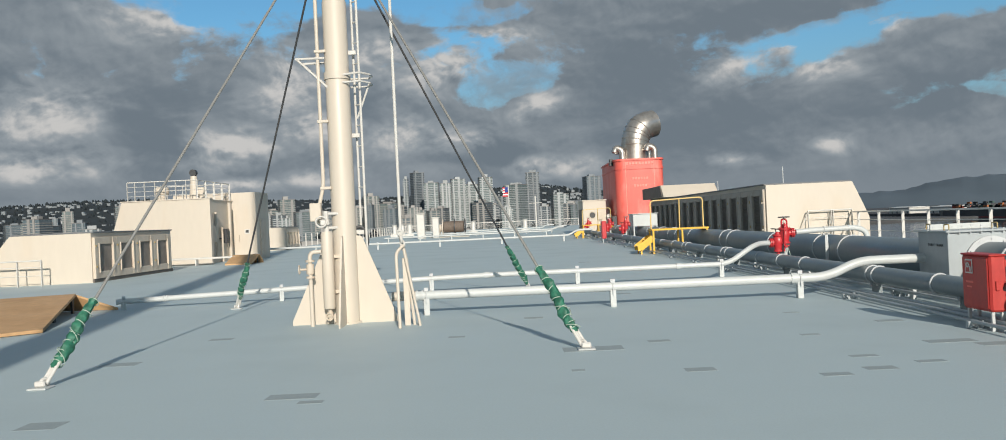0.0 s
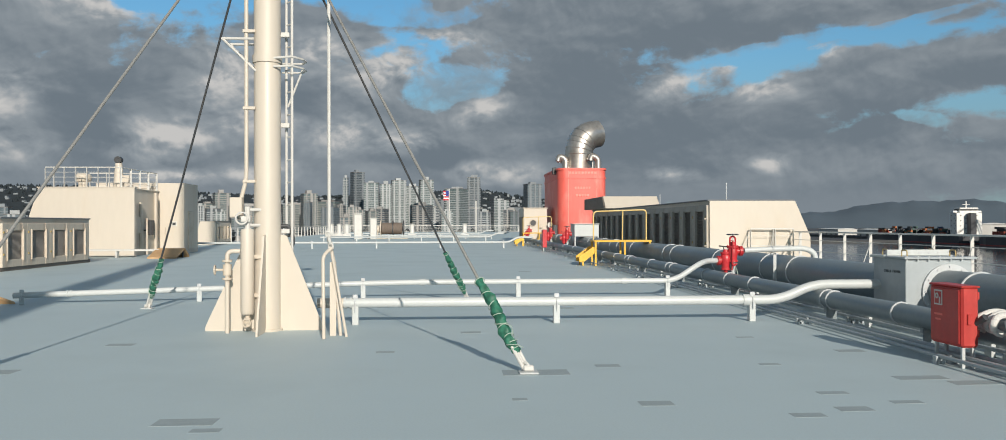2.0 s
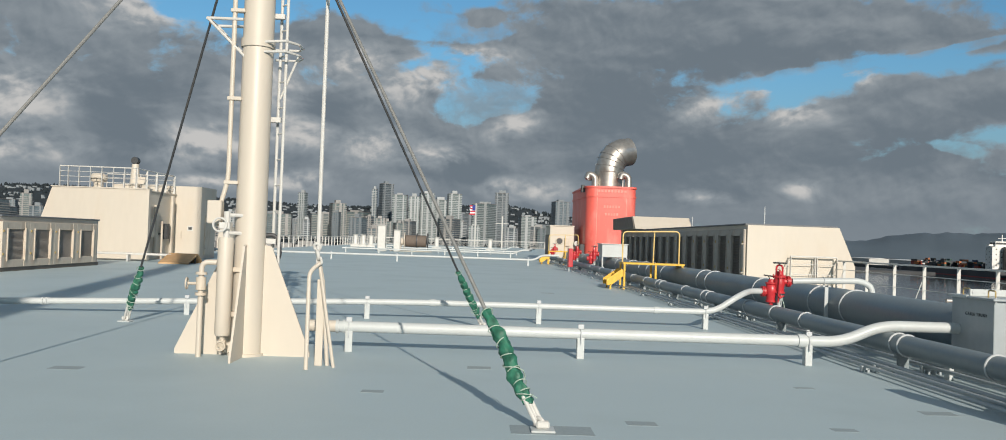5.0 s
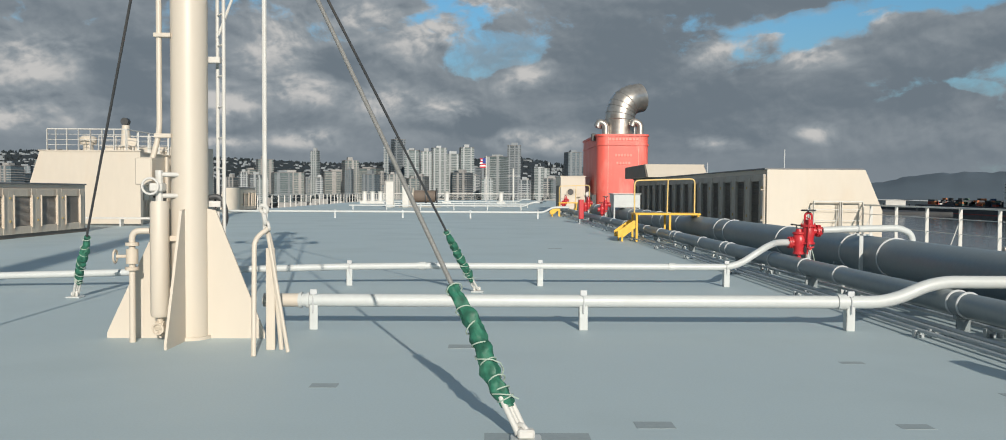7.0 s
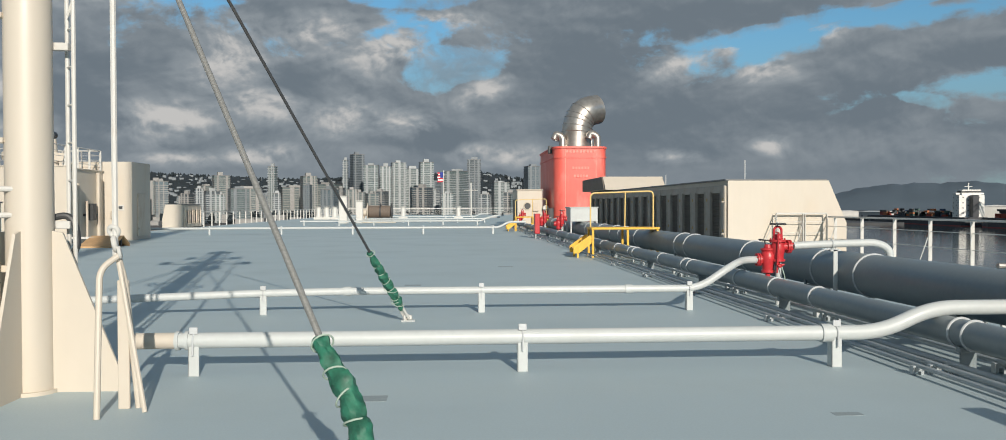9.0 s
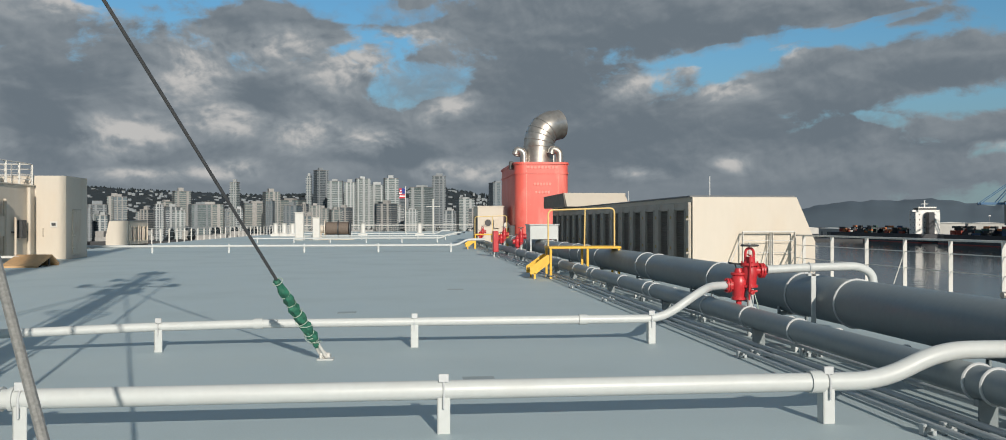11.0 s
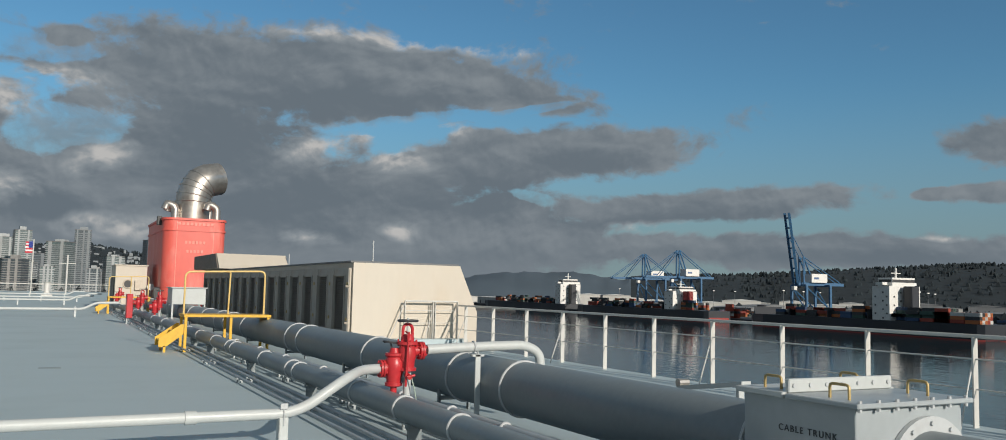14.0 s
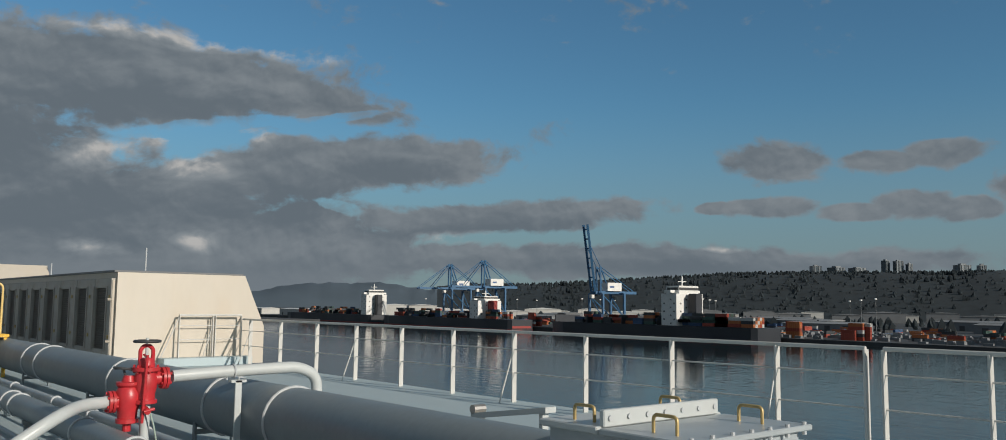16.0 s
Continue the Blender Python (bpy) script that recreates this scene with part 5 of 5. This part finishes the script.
def tower(a, el, wdeg, dist, conc, glass, seed, base_el=-1.0, label="", ledge=True):
    r = random.Random(seed)
    x, y = polar(a, dist)
    w = 2 * dist * math.tan(radians(wdeg / 2))
    d = w * r.uniform(.7, 1.1)
    z0 = WZ + 3
    h = 1.4 + math.tan(radians(el)) * dist - z0
    t = thing("apartment_tower" if h > 55 else "apartment_building", x, y, z0, label or ("pale high-rise apartment tower with banded balconies" if h > 55 else "mid-rise apartment block with banded floors"), "building", "city buildings")
    t.rotation_euler = (0, 0, radians(-a * .5 + r.uniform(-28, 28)))
    part("glass_body", Shape().box(-w / 2, -d / 2, 0, w / 2, d / 2, h), glass, t, smooth=False)
    step = 3.1 * (1 if h > 55 else 1.05)
    if ledge:
        band = mesh_of(Shape().box(-w / 2 - .9, -d / 2 - .9, 0, w / 2 + .9, d / 2 + .9, 1.0), conc, False)
        for i in range(1, int(h / step)):
            o = part("floor_band", band, None, t, smooth=False)
            o.location = (0, 0, i * step)
    nb = r.choice((2, 3))
    for i in range(nb):
        px = -w / 2 + w * (i + r.uniform(.2, .6)) / nb
        pw = w * r.uniform(.08, .18)
        part("wall_pier", Shape().box(px, -d / 2 - 1.2, 0, px + pw, d / 2 + 1.2, h + r.uniform(0, 1.5)), conc, t, smooth=False)
    part("roof", Shape().box(-w / 2 - .6, -d / 2 - .6, h, w / 2 + .6, d / 2 + .6, h + 1.0), ROOFT, t, smooth=False)
    part("plant_room", Shape().box(-w * .22, -d * .2, h + 1, w * r.uniform(.1, .3), d * .25, h + r.uniform(3.5, 7)), conc, t, smooth=False)
    return t


# the tall blocks by bearing, height and width in degrees
TALL = [(-14.5, 1.95, .93), (-15.35, 1.3, .92), (-12.9, 1.13, 1.8), (-11.34, 2.55, .46), (-10.0, 1.22, 1.7), (-9.1, 1.95, .88), (-7.9, 1.44, 1.55), (-6.0, 3.37, .75), (-6.75, 3.0, .3), (-5.07, 2.67, .9),
        (-4.15, 2.60, .7), (-3.32, 2.84, .9), (-2.45, 2.45, 1.0), (-1.5, 2.88, .85), (.5, 2.3, 1.1), (1.65, 3.05, .85), (5.55, 2.6, .95), (-18.3, 1.6, .8), (-24.2, 1.92, .9), (-27.2, 1.7, .6)]
for i, (a, e, w) in enumerate(TALL):
    g = GLASS_HAZED[1] if a in (-6.0, 1.65) else GLASS_HAZED[0] if a in (5.55, -6.75) else GLASS_HAZED[2]
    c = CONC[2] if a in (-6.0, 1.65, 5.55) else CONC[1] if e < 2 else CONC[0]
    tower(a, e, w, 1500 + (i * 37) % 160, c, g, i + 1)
r_ = random.Random(77)
for i in range(104):
    a = r_.uniform(-33, 9.5)
    e = r_.uniform(.35, 1.15) + (.5 if r_.random() < .2 else 0)
    tower(a, e, r_.uniform(.4, 1.15), r_.uniform(1280, 1450) if i % 2 else r_.uniform(1700, 1850), r_.choice(CONC), r_.choice(GLASS_HAZED), 100 + i)
for i, (a, e, w) in enumerate(((60.2, 2.95, .7), (61.4, 2.8, 1.0), (62.6, 2.75, .9), (64.2, 3.45, .55), (64.9, 3.4, .6), (65.5, 3.1, .4), (68.3, 2.95, .9), (69.3, 2.9, .5), (59.5, 2.5, .4))):
    tower(a, 2.0 + (e - 2.0) * .62, w * .8, 2950, CONC[2], GLASS_HAZED[1], 300 + i, label="dark far high-rise tower above the wooded ridge", ledge=False)
# houses on the hillside
s = Shape()
for i in range(900):
    a = r_.uniform(-48, 9)
    f = r_.uniform(.02, .80)
    d = 2300 + 900 * f
    x, y = polar(a, d)
    crest = 1.95 + .25 * math.sin(a * .22 + .6) - max(0, a - 2) * .16
    z = WZ + 2 + (math.tan(radians(crest)) * 3200 + 1.4 - WZ) * math.sin(f * math.pi / 2) ** 1.1
    w, dd, h = r_.uniform(3, 7), r_.uniform(3, 5), r_.uniform(2, 5)
    s.box(x - w, y - dd, z - 6, x + w, y + dd, z + h)
tagged(part("hillside_houses", s, CONC[2], smooth=False), "scattered pale houses on the wooded hillside", "houses", kind="stuff")
s = Shape()
for i in range(260):
    x, y = r_.uniform(-900, 420), r_.uniform(1190, 1420)
    if i % 3 == 0:
        a = r_.uniform(-62, -24)
        x, y = polar(a, r_.uniform(1000, 1300))
    w, dd, h = r_.uniform(5, 16), r_.uniform(5, 12), r_.uniform(5, 14)
    s.box(x - w, y - dd, WZ, x + w, y + dd, WZ + 3 + h)
tagged(part("shore_houses", s, CONC[1], smooth=False), "low pale houses and sheds along the city shore", "houses", kind="stuff")

# ---- the container port ----
BLUE = paint("crane_blue", (0.035, 0.12, 0.24), 0.5, vary=.1, grain=.5)
HULLM = paint("ship_hull_dark", (0.022, 0.026, 0.034), 0.5, vary=.15, grain=.05, dirt=(.05, .035, .03), dirt_scale=.03)
BOOT = paint("ship_red_boot", (0.30, 0.035, 0.03), 0.6)
SHIPW = paint("ship_white", (0.74, 0.73, 0.70), 0.5, vary=.03, grain=.2)
BOXC = [paint("container_" + n_, c_, .6, vary=.06, grain=1.5, rnd=.4) for n_, c_ in (("red", (.36, .06, .035)), ("orange", (.50, .16, .05)), ("blue", (.04, .09, .19)), ("dark", (.05, .055, .06)), ("white", (.6, .6, .58)), ("green", (.05, .11, .09)))]
YAW = -math.atan(.11)


def ribbed_box(L, W_, H):
    s = Shape().box(0, 0, 0, W_, L, H)
    for k in range(6):
        y = L * (k + .5) / 6
        s.box(-.12, y - L * .03, .15, 0, y + L * .03, H - .15)
        s.box(.3 + k * (W_ - .6) / 6, -.12, .15, .3 + k * (W_ - .6) / 6 + .18, 0, H - .15)
    return s


box_mesh = [mesh_of(ribbed_box(12.2, 2.5, 2.6), m, False) for m in BOXC]


def ship(y0, y1, bridge_y, tall, stern_red, name_label, seed, stacks):
    r = random.Random(seed)
    L = y1 - y0
    t = thing("cargo_ship", bank_x(y0), y0, WZ, name_label, "ship", "moored ships")
    t.rotation_euler = (0, 0, YAW)
    b, hh = 17.0, 11.5
    out = [(-b, 4), (-b, L * .86), (-b * .55, L * .95), (0, L), (b * .55, L * .95), (b, L * .86), (b, 4), (b * .8, 0), (-b * .8, 0)]
    part("hull", Shape().prism(out, 2, -3, hh), HULLM, t, smooth=False)
    part("waterline_band", Shape().prism([(p[0] * 1.004, p[1]) for p in out], 2, -3, .7), BOOT, t, smooth=False)
    if stern_red:
        part("red_stern", Shape().box(-b * .8, -.4, 2, b * .7, 22, 4.5), BOOT, t, smooth=False)
    by = bridge_y - y0
    sup = part("superstructure", Shape().box(-b * .95, by - 9, hh, b * .95, by + 9, hh + tall * .72).box(-b * .7, by - 8, hh + tall * .72, b * .7, by + 7, hh + tall * .90).box(-b * 1.06, by - 4, hh + tall * .74, b * 1.06, by + 3.5, hh + tall * .80), SHIPW, t, smooth=False)
    for k in range(int(tall * .7 / 3.4)):
        for j in (0, 3) if k % 2 else (1,):
            part("window", Shape().box(-b * .7 + j * b * .4, by - 9.15, hh + 1.2 + k * 3.4, -b * .7 + j * b * .4 + 1.6, by - 9.0, hh + 2.5 + k * 3.4), DARKM, sup, smooth=False)
            part("window", Shape().box(-b * .95 - .15, by - 7 + j * 4, hh + 1.2 + k * 3.4, -b * .95, by - 5.5 + j * 4, hh + 2.5 + k * 3.4), DARKM, sup, smooth=False)
    part("bridge_window", Shape().box(-b * .69, by - 8.2, hh + tall * .80, b * .69, by - 8.0, hh + tall * .86), DARKM, sup, smooth=False)
    part("bridge_window", Shape().box(-b * .7 - .2, by - 7, hh + tall * .80, -b * .7, by + 6, hh + tall * .86), DARKM, sup, smooth=False)
    part("radar_mast", Shape().rod((0, by, hh + tall * .86), (0, by, hh + tall * 1.12), .8, 8).rod((-5, by, hh + tall * 1.0), (5, by, hh + tall * 1.0), .4, 6), SHIPW, t)
    part("funnel", Shape().box(-4, by - 20, hh, 4, by - 11, hh + tall * .72, .5), HULLM if seed % 2 else BOOT, t)
    for q in (14, 60, 110, 160):
        part("lashing_bridge", Shape().box(-b * .95, by + q, hh, b * .95, by + q + 1, hh + 7), HULLM, t, smooth=False)
    for k in range(stacks):
        yy = r.choice([q for q in range(30, int(L * .8), 14) if abs(q - by) > 20])
        n = r.randint(1, 4)
        for j in range(n):
            o = part("deck_container", box_mesh[r.choice((0, 1, 2, 3, 3, 3, 5))], None, t)
            o.location = (-b * .85 + r.randint(0, 3) * 2.6, yy, hh + .3 + j * 2.65)
    return t


stern_ship = ship(390, 669, 483, 38, False, "container ship with a white bridge block, moored across the water", 3, 60)
ship(722, 1060, 797, 29, True, "dark-hulled cargo ship with a red stern and white bridge", 4, 55)
ship(1075, 1437, 1095, 40, False, "dark cargo ship moored far along the bank", 5, 40)


for k in range(30):
    o = part("deck_container", box_mesh[(1, 4, 1, 0, 4, 3)[k % 6]], None, stern_ship)
    o.location = (-15 + 2.6 * (k % 5), 3 + 13 * (k // 15), 11.8 + 2.65 * ((k // 5) % 3))


def crane(y, apex, raised, label):
    x = bank_x(y) + 45
    t = thing("harbour_crane", x, y, WZ + 3.5, label, "crane", "harbour cranes")
    t.rotation_euler = (0, 0, YAW)
    H = apex
    gx, gy, hb = 30, 22, H * .56
    for dx in (0, gx):
        for dy in (0, gy):
            part("leg", Shape().box(dx - 1.1, dy - 1.1, 0, dx + 1.1, dy + 1.1, hb), BLUE, t, smooth=False)
    for dx in (0, gx):
        for z in (hb * .28, hb * .97):
            part("cross_beam", Shape().box(dx - 1, 0, z, dx + 1, gy, z + 2.2), BLUE, t, smooth=False)
        part("brace", Shape().rod((dx, 0, hb * .3), (dx, gy, hb * .95), .6, 6), BLUE, t)
    for dy in (0, gy):
        part("portal_beam", Shape().box(-2, dy - 1, hb * .30, gx + 2, dy + 1, hb * .30 + 2.2), BLUE, t, smooth=False)
        part("brace", Shape().rod((0, dy, hb * .95), (gx, dy, hb * .34), .7, 6), BLUE, t)
    for dy in (gy * .35, gy * .65):
        part("girder", Shape().box(-4, dy - .8, hb, gx + 24, dy + .8, hb + 3), BLUE, t, smooth=False)
        part("apex_frame", Shape().rod((0, dy - 4, hb), (3, dy, H), 1.0, 6).rod((gx * .55, dy, hb), (3, dy, H), .8, 6), BLUE, t)
        part("back_stay", Shape().rod((3, dy, H), (gx + 20, dy, hb + 3), .5, 6), BLUE, t)
        if raised:
            part("boom", Shape().rod((-4, dy, hb + 2), (-15, dy, H + 44), 1.7, 4), BLUE, t)
            part("boom_stay", Shape().rod((3, dy, H), (-10, dy, H + 20), .4, 6), BLUE, t)
        else:
            part("boom", Shape().box(-46, dy - .8, hb, -4, dy + .8, hb + 2.6), BLUE, t, smooth=False)
            part("boom_stay", Shape().rod((3, dy, H), (-26, dy, hb + 2.6), .5, 6).rod((3, dy, H), (-44, dy, hb + 2.6), .4, 6), BLUE, t)
    if raised:
        for k in range(7):
            f = (k + .5) / 7
            part("boom_tie", Shape().rod((-4 - 11 * f, gy * .35, hb + 2 + (H + 42 - hb) * f), (-4 - 11 * f, gy * .65, hb + 2 + (H + 42 - hb) * f), .8, 6), BLUE, t)
    part("machinery_house", Shape().box(gx * .35, gy * .2, hb + 3, gx * .35 + 20, gy * .8, hb + 12, .3), SHIPW, t)
    part("house_sign", Shape().box(gx * .35 + 3, gy * .2 - .2, hb + 6.5, gx * .35 + 9, gy * .2, hb + 8.5), paint("crane_sign", (.08, .14, .28), .6), t, smooth=False)
    part("operator_cab", Shape().box(-8, gy * .4, hb - 5, -4, gy * .6, hb - 1, .3), SHIPW, t)
    return t


crane(943, 79, False, "blue gantry crane with its boom lowered over the ships")
crane(860, 81, False, "blue gantry crane with its boom lowered over the ships")
crane(634, 66, True, "blue gantry crane with its lattice boom raised upright")

r_ = random.Random(31)
for i in range(240):
    y = r_.uniform(170, 1000)
    x = bank_x(y) + 70 + 14 * r_.randint(0, 18)
    n = r_.randint(1, 3)
    o = new("shipping_container", box_mesh[r_.choice((0, 0, 1, 1, 2, 3, 3, 4, 5))])
    o.location = (x, y, WZ + 3.5 + 2.62 * (i % 2))
    o.rotation_euler = (0, 0, YAW + r_.choice((0, 0, math.pi / 2)))
    if i % 2:
        q = new("shipping_container", box_mesh[r_.choice((0, 1, 2, 3))])
        q.location, q.rotation_euler = (x, y, WZ + 3.5), o.rotation_euler
        tagged(q, "ribbed steel shipping container at the foot of a stack", "container", "container yard")
    tagged(o, "ribbed steel shipping container in the port yard", "container", "container yard")
for k in range(46):
    y = 330 + (k % 12) * 52 + r_.uniform(-9, 9)
    x = bank_x(y) + 34 + 3 * (k // 12)
    stack = thing("container_stack", x, y, WZ + 3.5, "tall stack of ribbed red and grey shipping containers on the quay", "containers", "quay stacks")
    stack.rotation_euler = (0, 0, YAW)
    for j in range(r_.randint(3, 6)):
        o = part("container", box_mesh[r_.choice((0, 0, 1, 0, 4, 3))], None, stack)
        o.location = (0, 0, 2.62 * j)
ROOFG = paint("shed_roof_grey", (.24, .25, .26), .7, vary=.1, grain=.05, rnd=.5)
ROOFW = paint("shed_roof_pale", (.62, .63, .62), .6, vary=.06, grain=.05, rnd=.3)
WALLP = paint("shed_wall_pale", (.58, .57, .54), .7, vary=.08, grain=.1, rnd=.4)
WALLG = paint("shed_wall_grey", (.17, .18, .19), .7, vary=.1, grain=.1)


def shed(x, y, w, L, h, rz, label, wall_mat=None, roof_mat=None):
    t = thing("port_warehouse", x, y, WZ + 3.5, label, "warehouse", "port warehouses")
    t.rotation_euler = (0, 0, rz)
    part("wall", Shape().box(0, 0, 0, w, L, h), wall_mat or WALLP, t, smooth=False)
    part("roof", Shape().prism([(-1, h), (w / 2, h + w * .04), (w + 1, h)], 1, -1, L + 1), roof_mat or ROOFW, t, smooth=False)
    for k in range(4):
        part("loading_door", Shape().box(-.2, L * (k + .3) / 4, 0, 0, L * (k + .3) / 4 + 6, 6), DARKM, t, smooth=False)
    return t


for k in range(26):
    a = 33 + k * 1.75
    d = 1560 + 70 * (k % 4)
    x, y = polar(a, d)
    shed(x, y, 40 + 14 * (k % 3), 30, 13 + 4 * (k % 2), radians(-a), "far pale warehouse at the foot of the wooded ridge", WALLG if k > 9 and k % 3 else None, ROOFG if k > 9 else None)
for k in range(9):
    x, y = polar(27.5 + .95 * k, 1250 + 60 * (k % 3))
    if x > bank_x(y) + 30:
        shed(x, y, 34 + 8 * (k % 3), 30, 17 + 5 * (k % 2), radians(-27), "pale flat-roofed terminal building beyond the ships")
for k in range(22):
    y = 200 + k * 85
    shed(bank_x(y) + 250 + 90 * (k % 3), y, 45, 80, 8 + k % 3, YAW + .15 * (k % 2), "long grey-roofed warehouse behind the container yard", WALLG, ROOFG)
shed(bank_x(150) + 60, 120, 60, 110, 15, YAW, "large dark grey warehouse near the quay edge", WALLG, ROOFG)
shed(bank_x(1500) + 40, 1480, 40, 120, 12, YAW, "long pale-roofed warehouse behind the container yard")
shed(bank_x(1700) + 40, 1700, 40, 120, 12, YAW, "long pale-roofed warehouse behind the container yard")
for k in range(16):
    y = 160 + k * 62
    o = thing("light_mast", bank_x(y) + 90 + 90 * (k % 3), y, WZ + 3.5, "tall thin floodlight mast in the port", "light mast", "port light masts")
    part("pole", Shape().rod((0, 0, 0), (0, 0, 32), .35, 6, .2), WALLG, o)
    part("lamp_head", Shape().box(-1.5, -.6, 31.5, 1.5, .6, 32.6), SHIPW, o)
# parked cars and yard clutter on the quay
s = Shape()
for i in range(280):
    y = r_.uniform(120, 480)
    x = bank_x(y) + r_.uniform(30, 190)
    s.box(x, y, WZ + 3.5, x + r_.uniform(2, 5), y + r_.uniform(3, 7), WZ + 3.5 + r_.uniform(1.4, 3.2))
tagged(part("quay_vehicles", s, WALLG, smooth=False), "parked cars and trailers on the quay", "vehicles", kind="stuff")
s = Shape()
for k in range(4):
    s.box(bank_x(1300) - 150 + k * 28, 1260, WZ - 1, bank_x(1300) - 124 + k * 28, 1266, WZ + 1.4)
tagged(part("floating_logs", s, HULLM, smooth=False), "low dark log boom floating on the water", "logs", kind="stuff")
